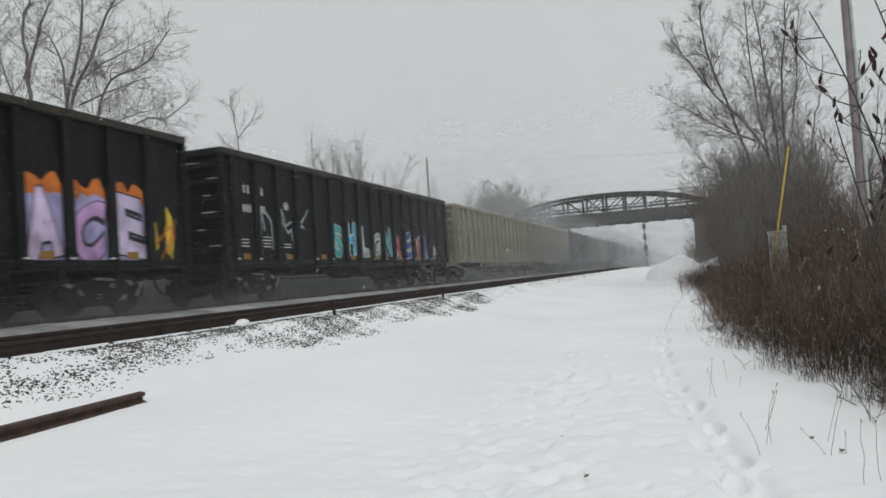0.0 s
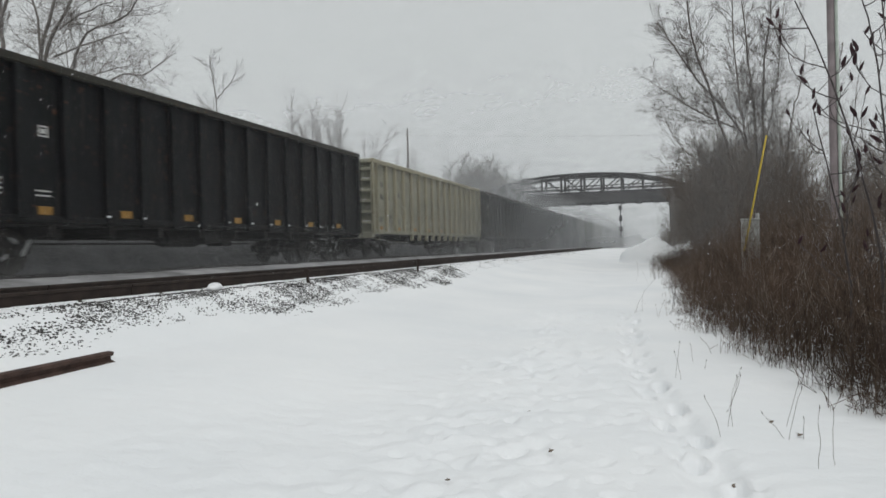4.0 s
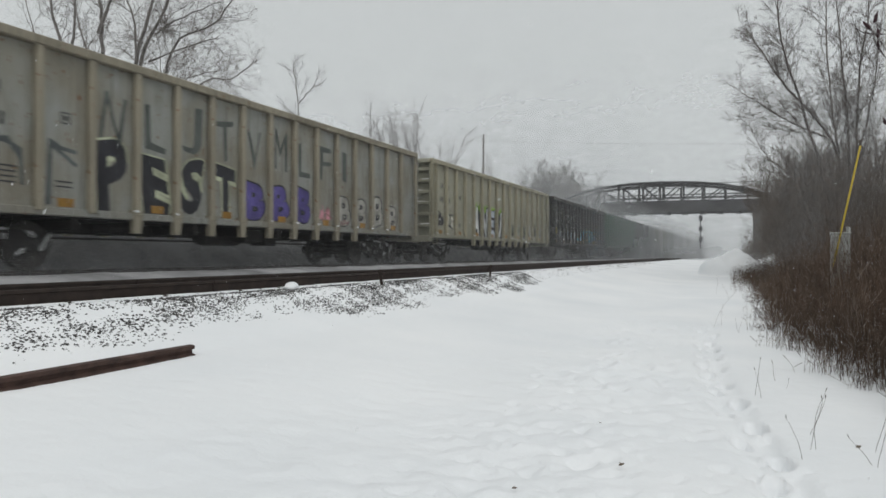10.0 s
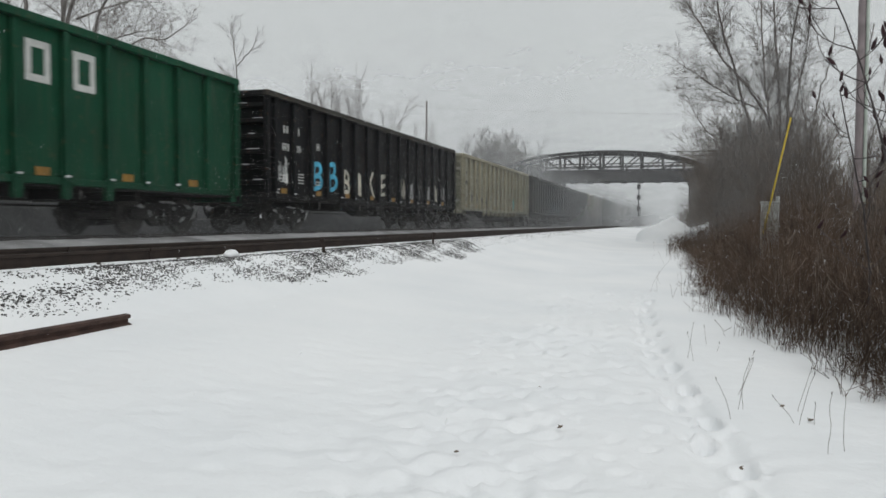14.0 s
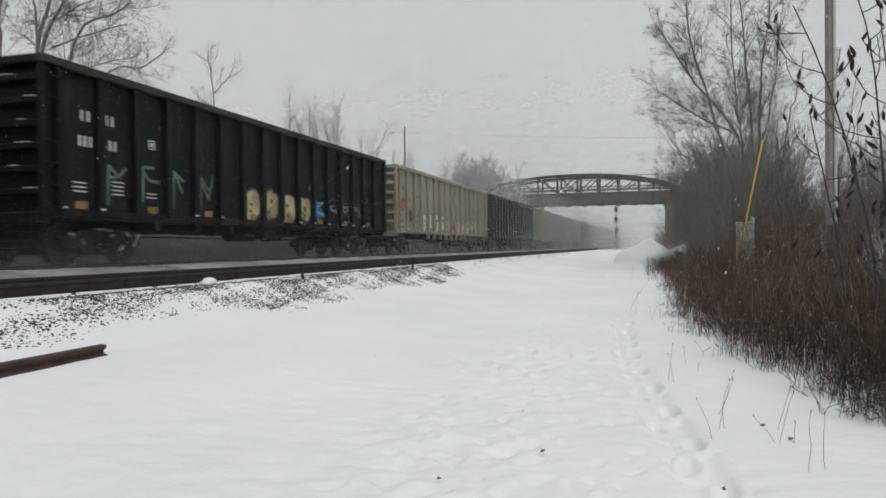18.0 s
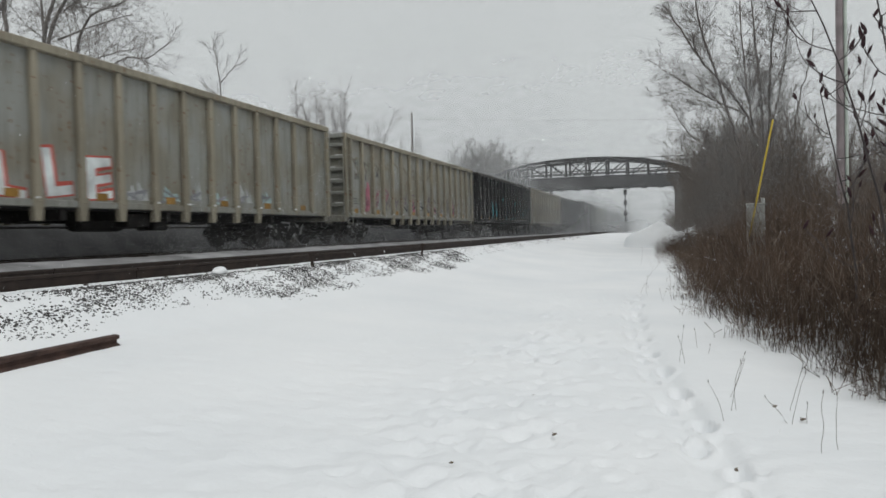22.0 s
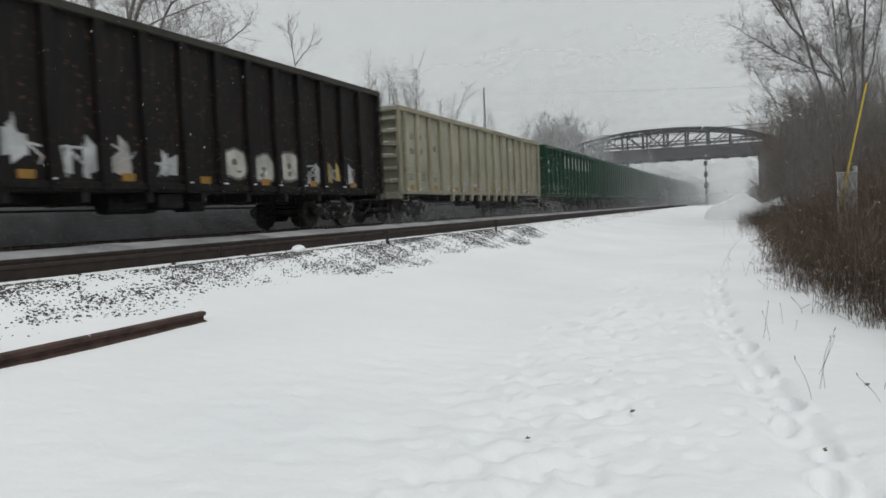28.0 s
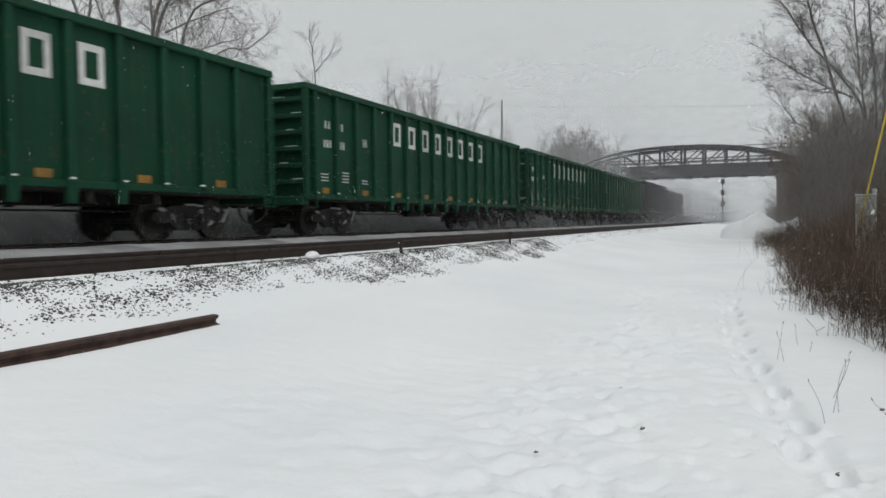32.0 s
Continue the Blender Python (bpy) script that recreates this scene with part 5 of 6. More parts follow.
    whole_tree("bare_tree", "small leafless tree behind the train", "trees behind the train", (-19.7, 30), [
        (0.05, [(0.1, 0), (0.1, 4), (0.1, 7.5), (-0.1, 9.3)]), (0.028, [(0.1, 7.4), (0.5, 8.0), (0.85, 8.7)]), (0.03, [(0.05, 6.7), (-0.7, 7.4)])], 205, BARK_FAR, 6.0, 1.25, 0.65, 0.06, 0.006, 0.66, 2)
    # clump beyond the bridge
    dense = [scrub_meshes(70 + k, 8, 13.0, 0.10, BARK_FAR, 2.6, 0.020, 0.20, 0.07, 0.6, 0.2, 1.3) for k in range(3)]
    for i in range(34):
        u = rng.uniform(-1, 1)
        plant("bare_tree", dense[i % 3], "hazy leafless tree in a clump beyond the bridge", "tree", -35.0 + 7.0 * u, 150 + rng.uniform(-8, 8), rng.uniform(0, 6),
              rng.uniform(0.92, 1.06) * (0.55 + 0.85 * (1 - abs(u) ** 2.2)), "trees beyond the bridge")
    # on the bank, over the thicket
    note = "tall leafless tree with slim leaning stems on the bank"
    whole_tree("bare_tree", note, "trees on the bank", (4.3, 40), [
        (0.085, [(-0.1, 0), (-0.4, 3.0), (-1.57, 7.7), (-2.37, 10.5), (-2.6, 12.6), (-2.5, 14.5)]), (0.085, [(0.4, 0), (0.44, 3.0), (-0.17, 5.8), (-2.1, 8.6), (-3.4, 10.7), (-4.1, 12)]),
        (0.055, [(0.05, 5.2), (-0.3, 7.8), (-0.55, 11.7), (-0.4, 14)]), (0.04, [(-0.3, 2.6), (-2.0, 4.2), (-3.2, 5.3), (-3.85, 6.7)]),
        (0.045, [(-0.5, 6.0), (-2.5, 7.2), (-3.7, 8.2), (-5.0, 9.2)])], 211, BANK_BARK, 5.2, 2.2, 0.78, 0.04, 0.0048, 0.2)
    whole_tree("bare_tree", note, "trees on the bank", (5.0, 40.6), [
        (0.085, [(0.1, 0), (-0.06, 3.0), (-0.23, 6.9), (-0.5, 10.0), (-0.8, 13)]), (0.08, [(0.25, 0), (0.22, 3.8), (0.3, 8.3), (0.7, 11.4), (0.9, 14)]),
        (0.045, [(0.25, 4.6), (0.9, 8.2), (1.3, 12.0)])], 212, BANK_BARK, 5.2, 2.2, 0.76, 0.04, 0.0048, 0.22)
    whole_tree("bare_tree", note, "trees on the bank", (6.2, 40), [
        (0.06, [(0.05, 0), (0.0, 2.5), (-0.05, 3.7), (0.26, 5.9), (0.65, 7.4), (0.8, 9.0)]), (0.035, [(0.0, 3.4), (-0.5, 5.6), (-0.7, 7.4)])], 213, BANK_BARK, 4.2, 1.7, 0.78, 0.05, 0.0048, 0.2)
    whole_tree("bare_tree", note, "trees on the bank", (9.5, 44), [
        (0.09, [(0.05, 0), (0.0, 3), (-0.3, 6), (0.2, 10)]), (0.04, [(0.0, 3.4), (0.6, 6), (1.0, 9)])], 214, BANK_BARK, 3.4, 1.8, 0.7, 0.06, 0.0045, 0.25)
    # scrub on the far bank, behind the cars
    for i in range(22):
        plant("bank_scrub", bush[i % 4], "low leafless scrub on the bank behind the train", "shrub", rng.uniform(-24, -18.5), 4 + i * 4.5, rng.uniform(0, 6), rng.uniform(0.4, 0.6), "scrub behind the train")
    # thicket
    note = "dense leafless brown shrub on the bank"
    for i in range(54):
        y = rng.uniform(24, 100)
        x = rng.uniform(2.2 if y > 30 else 3.2, 14) + (1.0 if y > 80 else 0)
        sc = rng.uniform(0.75, 1.25) * (0.5 if y < 34 or x / y > 0.17 else 1.0)
        plant("thicket_shrub", bush[i % 4], note, "shrub", x, y, rng.uniform(0, 6), sc, "thicket on the bank")
    for x, y, sc in ((2.7, 48, 1.0), (3.1, 46, 1.15), (3.0, 42, 0.95), (3.4, 45, 1.3), (2.9, 44, 1.15), (4.6, 46, 1.3), (5.6, 45, 1.2), (3.2, 40, 1.1), (4.1, 42, 1.3), (4.4, 38.5, 1.15), (5.0, 43, 1.2), (5.3, 39, 1.05), (3.2, 54, 1.3),
                     (3.8, 57, 1.35), (3.1, 60, 1.2), (3.4, 66, 1.35), (3.8, 52, 1.35), (6.4, 42, 0.9), (2.6, 37, 0.8), (3.7, 36, 0.85), (5.2, 35, 0.75), (6.6, 37, 0.75), (0.4, 88, 0.4), (1.0, 84, 0.5), (1.4, 92, 0.65), (2.0, 80, 0.7), (2.4, 96, 0.8), (5.8, 27, 0.5), (6.6, 29, 0.5), (7.4, 31, 0.55), (5.0, 29, 0.55), (8.2, 33, 0.6), (7.2, 27, 0.45), (8.8, 36, 0.75), (9.6, 38, 0.8), (10.5, 40, 0.85), (11.6, 41, 0.9), (7.6, 34.5, 0.7), (9.0, 31, 0.85), (10.2, 33, 0.9), (8.4, 28.5, 0.75), (9.4, 29, 0.8), (11.5, 36, 0.9), (6.3, 33, 0.6)):
        plant("thicket_shrub", bush[int(x * 10) % 4], "tall leafless shrub in the thick of the bank", "shrub", x, y, rng.uniform(0, 6), sc * rng.uniform(1.3, 1.55) if y > 34 else sc, "thicket on the bank")
    for i in range(34):
        x, y = rng.uniform(2.5, 6.6), rng.uniform(10.0, 21)
        plant("thicket_sapling", sapling[i % 3], "thin leafless sapling among the weeds", "shrub", max(x, 0.23 * y), y, rng.uniform(0, 6), rng.uniform(0.35, 0.62), "saplings among the weeds")


trees()


def weeds():
    """Brown dead weeds, waist high, along the foot of the bank."""
    rng = np.random.default_rng(21)
    n = 36000
    y = 6.2 + 44 * rng.random(n) ** 1.5
    edge = np.interp(y, [6, 7, 8.2, 10, 15, 22, 29, 45, 52], [1.80, 1.70, 1.45, 1.05, 0.40, 0.42, 0.5, 0.0, 0.5])
    edge = edge + 0.22 * np.sin(2.3 * y) + 0.20 * np.sin(5.1 * y + 1) + 0.12 * np.sin(11.3 * y)
    x = edge + rng.gamma(1.9, 1.15, n)
    far = rng.random(n) < 0.05
    y = np.where(far, rng.uniform(30, 52, n), y)
    x = np.where(far, 1.6 - 2.0 * rng.random(n) ** 1.6, x)
    edge = np.where(far, x - 0.3, edge)
    z = land(x, y) - 0.03
    tuft = 0.78 + 0.22 * np.sin(1.7 * x + 0.9 * y) * np.sin(2.9 * y - x) + 0.25 * np.sin(0.63 * y + 1.1 * x)
    ht = np.clip(rng.normal(1.0, 0.28, n) * tuft, 0.2, 1.7) * np.clip(0.5 + 0.5 * (x - edge) / 0.8, 0.5, 1)
    ht = np.where(far, ht * 0.7, ht)
    ht *= 1 + 0.60 * np.exp(-((y - 15.5) / 2.5) ** 2) * np.exp(-((x - 1.8) / 1.0) ** 2)
    gap = np.sin(3.1 * y + 1.3 * x) * np.sin(2.2 * x - 1.7 * y) + 0.7 * np.sin(7.3 * y + 2 * x) * np.sin(6.1 * x + 1)
    thin = rng.random(n) < np.clip(0.58 + 0.6 * gap, 0, 0.94) * np.clip(1.35 - (x - edge) / 1.1, 0, 1) * ~far
    ht *= 1 + 0.30 * smooth(0.5, 1.3, x - edge) * (1 - smooth(24, 34, y)) * smooth(8, 12, y)
    thin |= (rng.random(n) < 0.6 * smooth(20, 30, y)) & ~far
    ht = np.where(thin, ht * 0.22, ht)
    lean = rng.normal(0, 0.16, (n, 2)) * ht[:, None]
    r = rng.uniform(0.0011, 0.0032, n)
    p0 = np.stack([x, y, z], 1)
    p1 = p0 + np.stack([lean[:, 0] * 0.4, lean[:, 1] * 0.4, ht * 0.55], 1)
    p2 = p0 + np.stack([lean[:, 0], lean[:, 1], ht], 1)
    rows = [np.hstack([p0, p1, r[:, None], r[:, None] * 0.8]), np.hstack([p1, p2, r[:, None] * 0.8, r[:, None] * 0.4])]
    for _ in range(2):
        k = rng.random(n)[:, None]
        a = p1 + (p2 - p1) * k
        b = a + np.stack([rng.normal(0, 0.09, n), rng.normal(0, 0.09, n), rng.uniform(0.03, 0.2, n)], 1)
        rows.append(np.hstack([a, b, r[:, None] * 0.7, r[:, None] * 1.3]))
    ob = new("dead_weeds", tubes("dead_weeds", np.vstack(rows), WEED, 3))
    tagged(ob, "dense brown dead weeds standing in snow along the bank", "weeds", kind="stuff")
    # snow caught among the stems
    m = 2600
    pick = rng.choice(np.flatnonzero(~far & ~thin & (y < 24)), m)
    at = p0[pick] + (p2[pick] - p0[pick]) * (rng.random(m) ** 1.4)[:, None] + rng.normal(0, 0.03, (m, 3))
    at[:, 2] = np.maximum(at[:, 2], z[pick] + 0.03)
    flakes("snow_on_weeds", at, rng.uniform(0.005, 0.016, m), "specks of snow caught among the dead weeds", "snow", SNOW)
    # single stalks in the open snow
    for i, (xx, yy, h) in enumerate(STALKS):
        rr = random.Random(300 + i)
        d = Vector((rr.gauss(0, 0.18), rr.gauss(0, 0.18), 1)).normalized()
        pts = sweep(rr, Vector((xx, yy, float(land(xx, yy)) - 0.03)), d, h + 0.03, 6, 0.1, 0)
        bm = bmesh.new()
        pipe(bm, pts + [pts[-1] + d * 0.012, pts[-1] + d * 0.03], [0.0016] * 5 + [0.0013, 0.0012, 0.0038, 0.0015], 4)
        tagged(new("weed_stalk", to_mesh("weed_stalk", bm, WEED)), "single dry weed stalk standing in snow", "weed", "stalks in the snow")
    # dark bits lying on the snow
    for i, (xx, yy, s) in enumerate(((-1.47, 8.1, 0.024), (-0.80, 5.4, 0.020), (-1.18, 6.66, 0.012), (0.40, 4.83, 0.02), (-1.36, 4.6, 0.015), (0.62, 7.4, 0.02), (0.85, 6.6, 0.022), (1.0, 6.2, 0.02))):
        rr = random.Random(500 + i)
        bm = bmesh.new()
        bmesh.ops.create_icosphere(bm, subdivisions=1, radius=1.0, matrix=Matrix.LocRotScale((0, 0, s * 0.3), Euler((0.3, 0.2, rr.uniform(0, 3))), (s * 1.3, s * 0.7, s * 0.5)))
        pipe(bm, [(-s, 0, s * 0.4), (0, s * 0.3, s * 0.7), (s * 1.8, s * 0.2, s * 0.5)], s * 0.16, 4)
        ob = tagged(new("plant_debris", to_mesh("plant_debris", bm, WEED)), "dark bit of dead plant lying on the snow", "plant debris", "bits on the snow")
        ob.matrix_basis = pose(xx, yy, float(land(xx, yy)) - 0.01, 0, 0, rr.uniform(0, 180))


STALKS = [(0.19, 8.38, 0.31), (0.38, 9.49, 0.24), (0.13, 8.5, 0.42), (0.52, 6.9, 0.40), (0.95, 6.5, 0.34), (0.98, 5.4, 0.36), (1.10, 5.5, 0.33), (-0.36, 16.2, 0.5), (-0.05, 15.2, 0.45), (0.46, 9.06, 0.11), (0.42, 6.13, 0.29), (0.50, 6.44, 0.43), (0.54, 6.46, 0.42), (0.88, 6.16, 0.21),
          (0.91, 6.12, 0.37), (1.02, 6.16, 0.12), (-0.56, 15.93, 0.86), (-0.37, 19.04, 0.12), (-0.04, 14.91, 0.29), (-0.9, 30, 0.7), (-0.38, 26.6, 0.5)]
weeds()


def sumac():
    """A small leafless tree close by, with dark hanging seed heads on its twig ends."""
    rng = random.Random(77)
    t = thing("sumac_tree", "small leafless tree with dark upright seed heads", "tree", at=pose(2.22, 9.0, float(land(2.22, 9.0))))
    rows, tips = [], []
    for sx, sy, dx, hgt in ((-0.2, 0.1, 0.05, 3.2), (0.05, -0.3, -0.03, 4.2), (0.15, 0.4, 0.05, 3.8), (0.3, 0.0, -0.06, 4.4), (0.5, -0.4, 0.0, 4.3), (0.75, 0.3, -0.09, 4.5), (1.0, 0.0, -0.06, 4.4)):
        stem = sweep(rng, Vector((sx, sy, -0.1)), Vector((dx, rng.gauss(0, 0.08), 1)).normalized(), hgt, 9, 0.07, 0.0)
        bm = bmesh.new()
        pipe(bm, stem, [0.018 - 0.0013 * i for i in range(10)], 7)
        part("stem", bm, SUMAC_BARK, t, smooth=True)
        tips.append(stem[-1])
        for k in range(9):
            i = 3 + (k * 6) // 9
            a = rng.uniform(0, 6.283)
            d = Vector((math.cos(a) - 0.12, math.sin(a) * 0.8, rng.uniform(-0.1, 0.5))).normalized()
            twig = sweep(rng, stem[i].lerp(stem[i + 1], rng.random()), d, rng.uniform(0.35, 0.8), 7, 0.12, 0.13)
            for j, (p, q) in enumerate(zip(twig, twig[1:])):
                rows.append((*p, *q, 0.0070 - 0.0004 * j, 0.0070 - 0.0004 * (j + 1), 1))
            tips.append(twig[-1])
            for j in rng.sample((2, 3, 4, 5), 2):
                e = (twig[j + 1] - twig[j]).normalized() + Vector((rng.gauss(0, 0.7), rng.gauss(0, 0.7), 0.2))
                fork = sweep(rng, twig[j], e.normalized(), rng.uniform(0.14, 0.4), 4, 0.14, 0.14)
                for p, q in zip(fork, fork[1:]):
                    rows.append((*p, *q, 0.0042, 0.0034, 1))
                tips.append(fork[-1])
    tagged(link("crown", tubes("crown", [r[:8] for r in rows], SUMAC_BARK, 5), t), kind="stuff")
    bm = bmesh.new()
    rings = []
    for k, (z, r) in enumerate(((0.0, 0.005), (0.025, 0.018), (0.055, 0.023), (0.09, 0.019), (0.125, 0.011), (0.155, 0.003))):
        rings.append([bm.verts.new((r * rng.uniform(0.75, 1.25) * math.cos(q), r * rng.uniform(0.75, 1.25) * math.sin(q), z + rng.uniform(-0.006, 0.006))) for q in (2 * math.pi * j / 7 for j in range(7))])
    for u, v in zip(rings, rings[1:]):
        for i in range(7):
            bm.faces.new((u[i], u[(i + 1) % 7], v[(i + 1) % 7], v[i]))
    bm.faces.new(rings[-1])
    head = to_mesh("seed_head", bm, SEED)
    for p in tips:
        if rng.random() < 0.5:
            k = rng.uniform(0.6, 1.0)
            link("seed_head", head, t, Matrix.LocRotScale(p - Vector((0, 0, 0.02)), Euler((rng.gauss(0, 0.4), rng.gauss(0, 0.4), rng.uniform(0, 6))), (k, k, k)))


sumac()


# ---- snow in the air ----
def whirl(n, seed):
    """Powder that the train whirls up: thick along its foot, thinner upwards, in uneven gusts; finer grains where the eye is close."""
    rng = np.random.default_rng(seed)
    ys = np.linspace(3, 46, 400)
    size = 0.0034 + 0.00029 * np.clip(ys - 10, 0, 50) + 0.00034 * np.clip(ys - 60, 0, 110)
    thick = 0.010 + 0.05 * smooth(17, 62, ys)
    w = thick / size ** 2 * (0.75 + 0.25 * np.sin(0.35 * ys) + 0.15 * np.sin(0.9 * ys + 1))
    y = np.interp(rng.random(n), np.cumsum(w) / w.sum(), ys)
    x = rng.uniform(-15.0, -9.2, n)
    tall = (0.6 + 0.019 * np.clip(y, 0, 110)) * (1 + 0.35 * np.sin(0.21 * y + x))
    z = 0.95 + rng.exponential(1.0, n) * tall
    s = np.interp(y, ys, size) * rng.uniform(0.7, 1.3, n)
    ok = z < 8.5
    return np.stack([x, y, z], 1)[ok], s[ok]


def mist_material(name, tone, along, lo, hi, rise, grow, axis="Y", foot=0.0, crest=0.0):
    """Painted haze for powder snow in the air: opacity ramped along one axis, less of it upwards, torn by gusts at two
    scales.
    """
    m, n, l, b = nodes_of(name)
    n.remove(b)

    def op(kind, p, q):
        k = n.new("ShaderNodeMath")
        k.operation = kind
        for i, v in enumerate((p, q)):
            if isinstance(v, (int, float)):
                k.inputs[i].default_value = v
            else:
                l.new(v, k.inputs[i])
        return k.outputs[0]
    tc, sep = n.new("ShaderNodeTexCoord"), n.new("ShaderNodeSeparateXYZ")
    l.new(tc.outputs["Object"], sep.inputs[0])
    run, up = sep.outputs[axis], sep.outputs["Z"]
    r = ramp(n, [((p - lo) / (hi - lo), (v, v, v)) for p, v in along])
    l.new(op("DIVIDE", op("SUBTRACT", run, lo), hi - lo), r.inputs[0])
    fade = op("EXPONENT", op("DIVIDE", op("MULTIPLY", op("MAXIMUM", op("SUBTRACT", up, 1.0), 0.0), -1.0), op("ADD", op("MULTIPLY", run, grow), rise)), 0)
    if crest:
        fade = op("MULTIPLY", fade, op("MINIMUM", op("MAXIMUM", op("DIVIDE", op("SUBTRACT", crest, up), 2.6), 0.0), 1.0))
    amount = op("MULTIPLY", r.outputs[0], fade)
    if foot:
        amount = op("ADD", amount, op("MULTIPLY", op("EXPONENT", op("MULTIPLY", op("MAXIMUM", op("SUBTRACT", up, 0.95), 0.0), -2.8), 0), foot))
    mp, no = n.new("ShaderNodeMapping"), n.new("ShaderNodeTexNoise")
    mp.inputs["Scale"].default_value = (0.12, 0.12, 0.3)
    no.inputs["Scale"].default_value, no.inputs["Detail"].default_value, no.inputs["Roughness"].default_value = 1.0, 4, 0.55
    l.new(tc.outputs["Object"], mp.inputs["Vector"])
    l.new(mp.outputs[0], no.inputs["Vector"])
    gust = op("ADD", op("MULTIPLY", no.outputs["Fac"], 0.9), 0.55)
    amount = op("MINIMUM", op("MULTIPLY", amount, gust), 0.96)
    d, t, x, clear, y = (n.new("ShaderNode" + k) for k in ("BsdfDiffuse", "BsdfTranslucent", "MixShader", "BsdfTransparent", "MixShader"))
    d.inputs["Color"].default_value = t.inputs["Color"].default_value = (*tone, 1)
    l.new(d.outputs[0], x.inputs[1])
    l.new(t.outputs[0], x.inputs[2])
    l.new(amount, y.inputs["Fac"])
    l.new(clear.outputs[0], y.inputs[1])
    l.new(x.outputs[0], y.inputs[2])
    l.new(y.outputs[0], n["Material Output"].inputs["Surface"])
    return m


def mist_veil(name, material, p, q, z0, z1, sway, label):
    """One wavy translucent sheet from p to q on the ground, which carries painted snow haze."""
    p, q = np.array(p, dtype=float), np.array(q, dtype=float)
    n, m = 90, 14
    u, v = np.meshgrid(np.linspace(0, 1, n), np.linspace(0, 1, m))
    run = np.linalg.norm(q - p)
    side = np.array([-(q - p)[1], (q - p)[0]]) / run
    bulge = sway * (np.sin(u * run / 9.0 + 2 * v) + 0.5 * np.sin(u * run / 3.7 + 1 + 3 * v))
    X, Y = p[0] + (q - p)[0] * u + side[0] * bulge, p[1] + (q - p)[1] * u + side[1] * bulge
    idx = np.arange(n * m).reshape(m, n)
    f = np.stack([idx[:-1, :-1], idx[:-1, 1:], idx[1:, 1:], idx[1:, :-1]], axis=-1).reshape(-1, 4)
    ob = new(name, raw_mesh(name, np.stack([X, Y, z0 + (z1 - z0) * v], -1).reshape(-1, 3), f, material, True))
    return tagged(ob, label, "blowing snow", kind="stuff")


def fall(n, seed):
    """Flakes in a tall column, so that the fall lasts."""
    rng = np.random.default_rng(seed)
    p = np.stack([rng.uniform(-26, 30, n), rng.uniform(2.6, 30, n), rng.uniform(-2, 62, n)], 1)
    return p, rng.uniform(0.0035, 0.010, n)


# opacity ramps paint distance haze onto the sheets, thicker farther from the camera
HAZE_TONE = (0.66, 0.67, 0.68)
SIDE_MIST = mist_material("haze_beside_train", HAZE_TONE, [(4, 0.0), (20, 0.014), (34, 0.065), (50, 0.18), (66, 0.31), (85, 0.44), (105, 0.54), (130, 0.65), (170, 0.74), (320, 0.78)], 0, 330, 3.2, 0.08, foot=0.15, crest=7.4)
FAR_SIDE_MIST = mist_material("haze_behind_train", HAZE_TONE, [(8, 0.02), (18, 0.06), (35, 0.24), (55, 0.42), (80, 0.55), (130, 0.40), (195, 0.0)], 0, 330, 6.0, 0.07)
CROSS_MIST = mist_material("haze_at_bridge", HAZE_TONE, [(-90, 0.0), (-60, 0.45), (-30, 0.44), (0, 0.34), (8, 0.0)], -100, 30, 9.0, 0.0, axis="X")
BANK_MIST = mist_material("haze_over_bank", HAZE_TONE, [(0, 0.0), (2.5, 0.20), (12, 0.24), (40, 0.24)], 0, 45, 9.0, 0.0, axis="X")
# added backdrop sheet: its haze greys the sky towards the horizon
FAR_MIST = mist_material("horizon_haze", (0.84, 0.85, 0.86), [(-900, 0.9), (-300, 0.92), (300, 0.92), (900, 0.9)], -1000, 1000, 38.0, 0.0, axis="X")
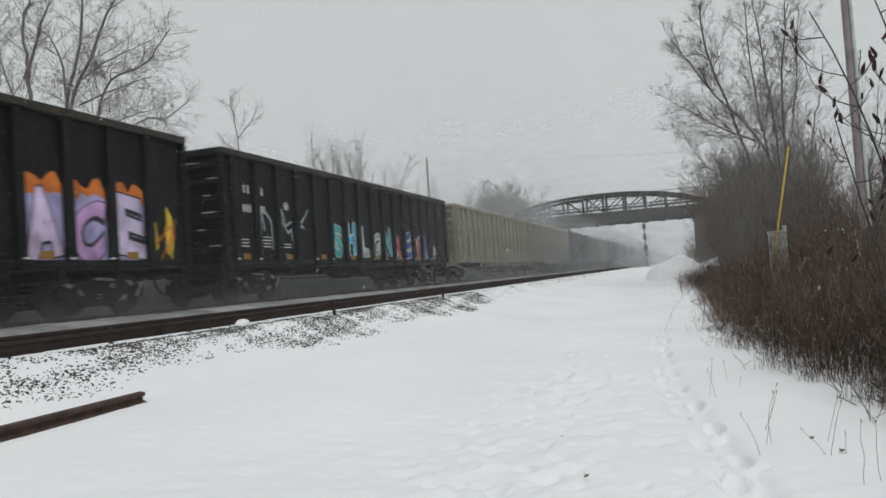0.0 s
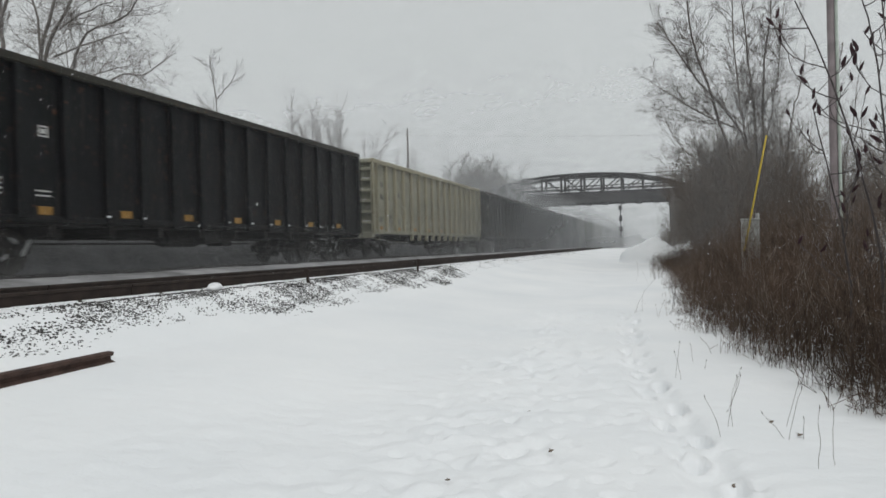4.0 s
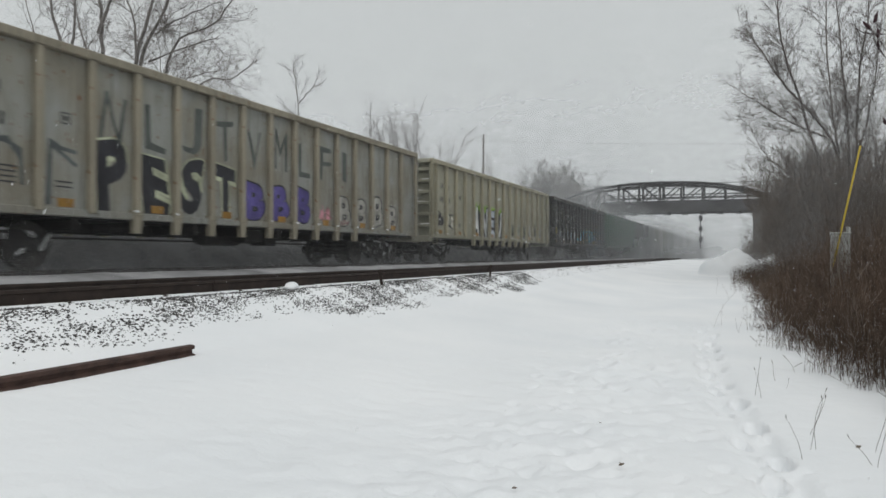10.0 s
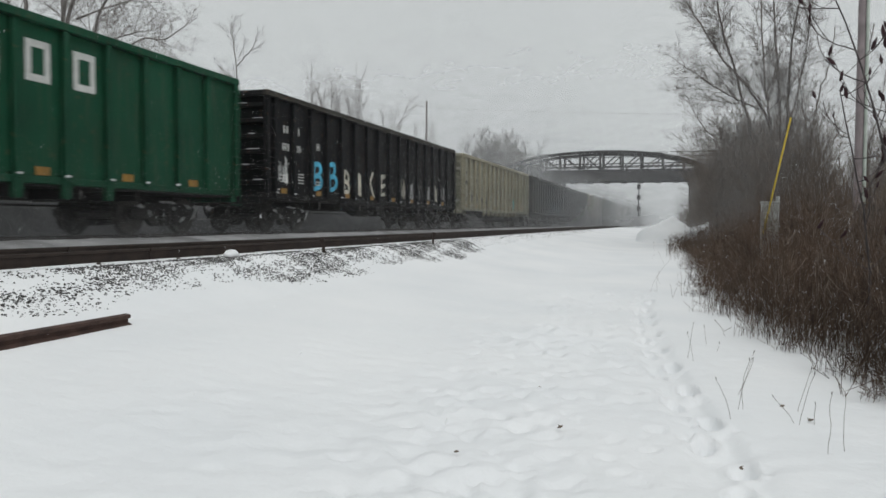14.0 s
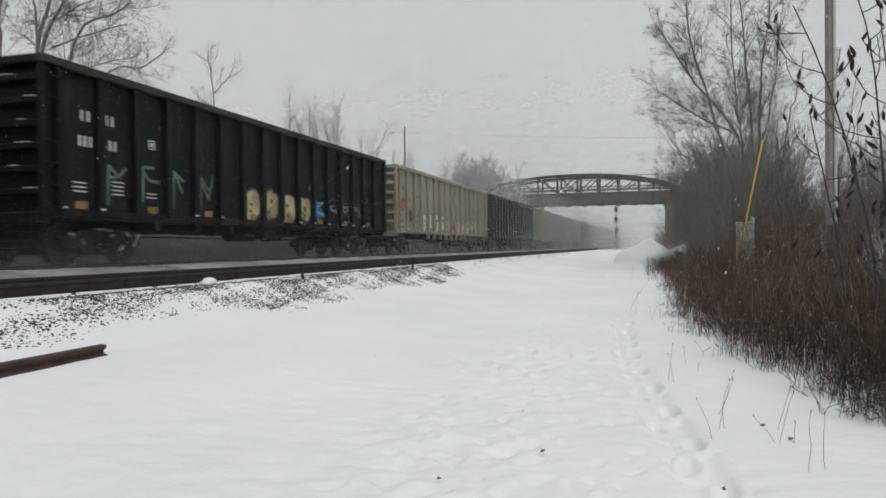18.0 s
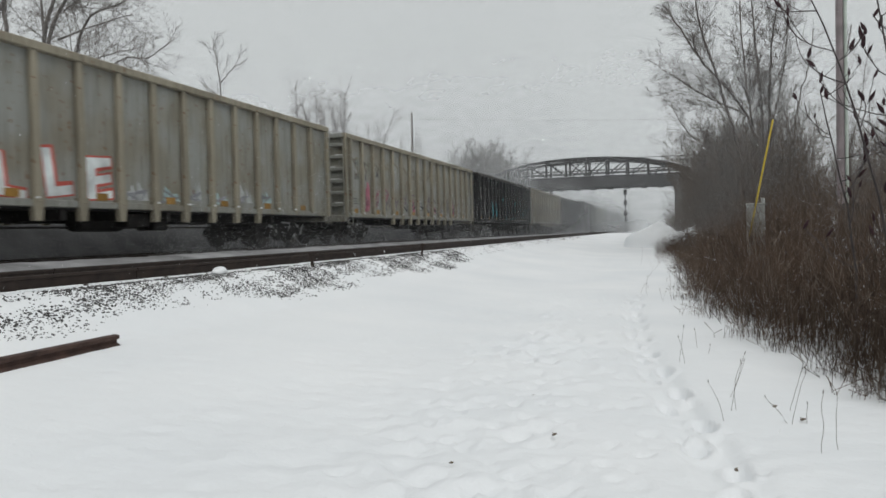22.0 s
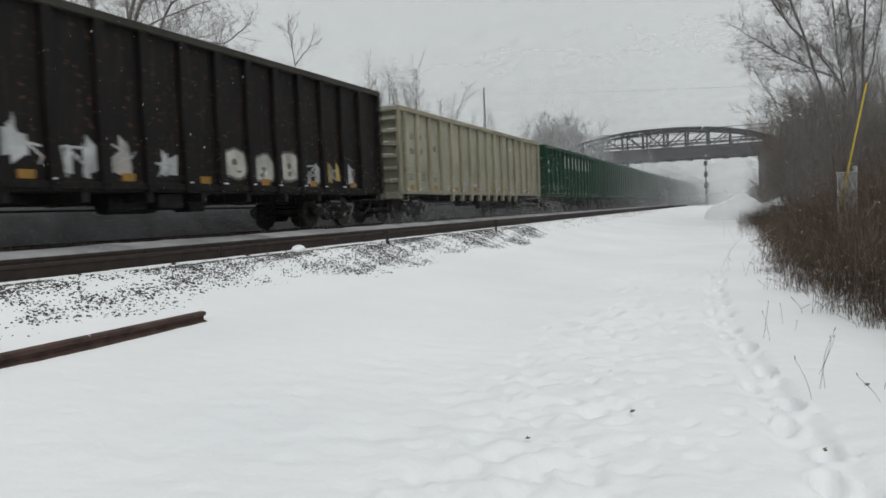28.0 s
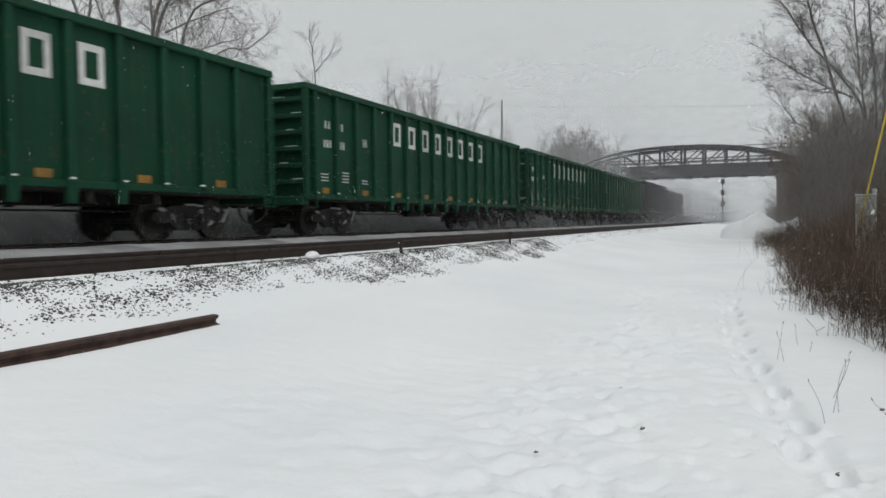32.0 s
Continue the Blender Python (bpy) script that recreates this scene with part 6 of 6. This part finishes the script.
AIR = [
    # (object, drift in metres a second)
    (flakes("blowing_snow", *whirl(60000, 31), "powder snow whirled up along the train", "blowing snow"), (0.0, -0.1, 0.0)),
    (flakes("falling_snow", *fall(80000, 33), "snowflakes falling before the train", "falling snow"), (-0.55, -0.1, -1.75)),
]
SIDE_HAZE_SHEETS = [
    mist_veil("snow_veil", SIDE_MIST, (-9.65, 3), (-9.65, 325), 0.9, 7.5, 0.07, "wavy translucent sheet of painted powder-snow haze along the train"),
    mist_veil("snow_veil", SIDE_MIST, (-10.1, 3), (-10.1, 325), 0.9, 7.5, 0.07, "wavy translucent sheet of painted powder-snow haze along the train"),
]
mist_veil("snow_veil", FAR_SIDE_MIST, (-17.4, 6), (-17.4, 200), 1.0, 40, 0.1, "translucent sheet of painted powder-snow haze behind the train")
mist_veil("snow_veil", CROSS_MIST, (-95, 101), (9, 101), 0.5, 40, 0.4, "translucent sheet of painted blowing-snow haze before the bridge")
mist_veil("snow_veil", BANK_MIST, (0.5, 35), (44, 35), 0.0, 40, 0.3, "translucent sheet of painted falling-snow haze over the bank")
mist_veil("snow_veil", FAR_MIST, (-950, 215), (950, 215), 0.0, 190, 2.0, "far translucent backdrop sheet of painted haze that hides the horizon")


# ---- what moves ----
def motions():
    for i, car in enumerate(CARS):
        y = FIRST_REAR + PITCH * i - LENGTH / 2
        walk(car, [(t, pose(FAR_TRACK, y - SPEED * t + lag, RAIL_Z)) for t, lag in LAG])
    # the wheels roll; all of one place on the trucks share one turning
    step = 1 / FPS
    turned = {}
    for car in CARS:
        for w in [o for o in car.children_recursive if o.name.startswith("wheelset")]:
            key = round(w.location.y, 2)
            if key not in turned:
                turned[key] = w
                walk(w, [(step * k, pose(0, key, 0.46) @ Matrix.Rotation(step * k * SPEED / 0.46, 4, "X")) for k in range(32 * FPS + 1)])
            else:
                w.rotation_mode = "QUATERNION"
                src = turned[key].animation_data
                w.animation_data_create()
                w.animation_data.action = src.action
                w.animation_data.action_slot = src.action_slot
    for ob, (dx, dy, dz) in AIR:
        walk(ob, [(t, pose(dx * t, dy * t, dz * t)) for t in (0, 16, 32)])
    # the sheets slide off down the line, so the painted haze thins
    for ob in SIDE_HAZE_SHEETS:
        walk(ob, [(t, pose(0, dy, 0)) for t, dy in ((0, -11), (7, -7), (13, 0), (20, 8), (26, 14), (32, 22))])


motions()
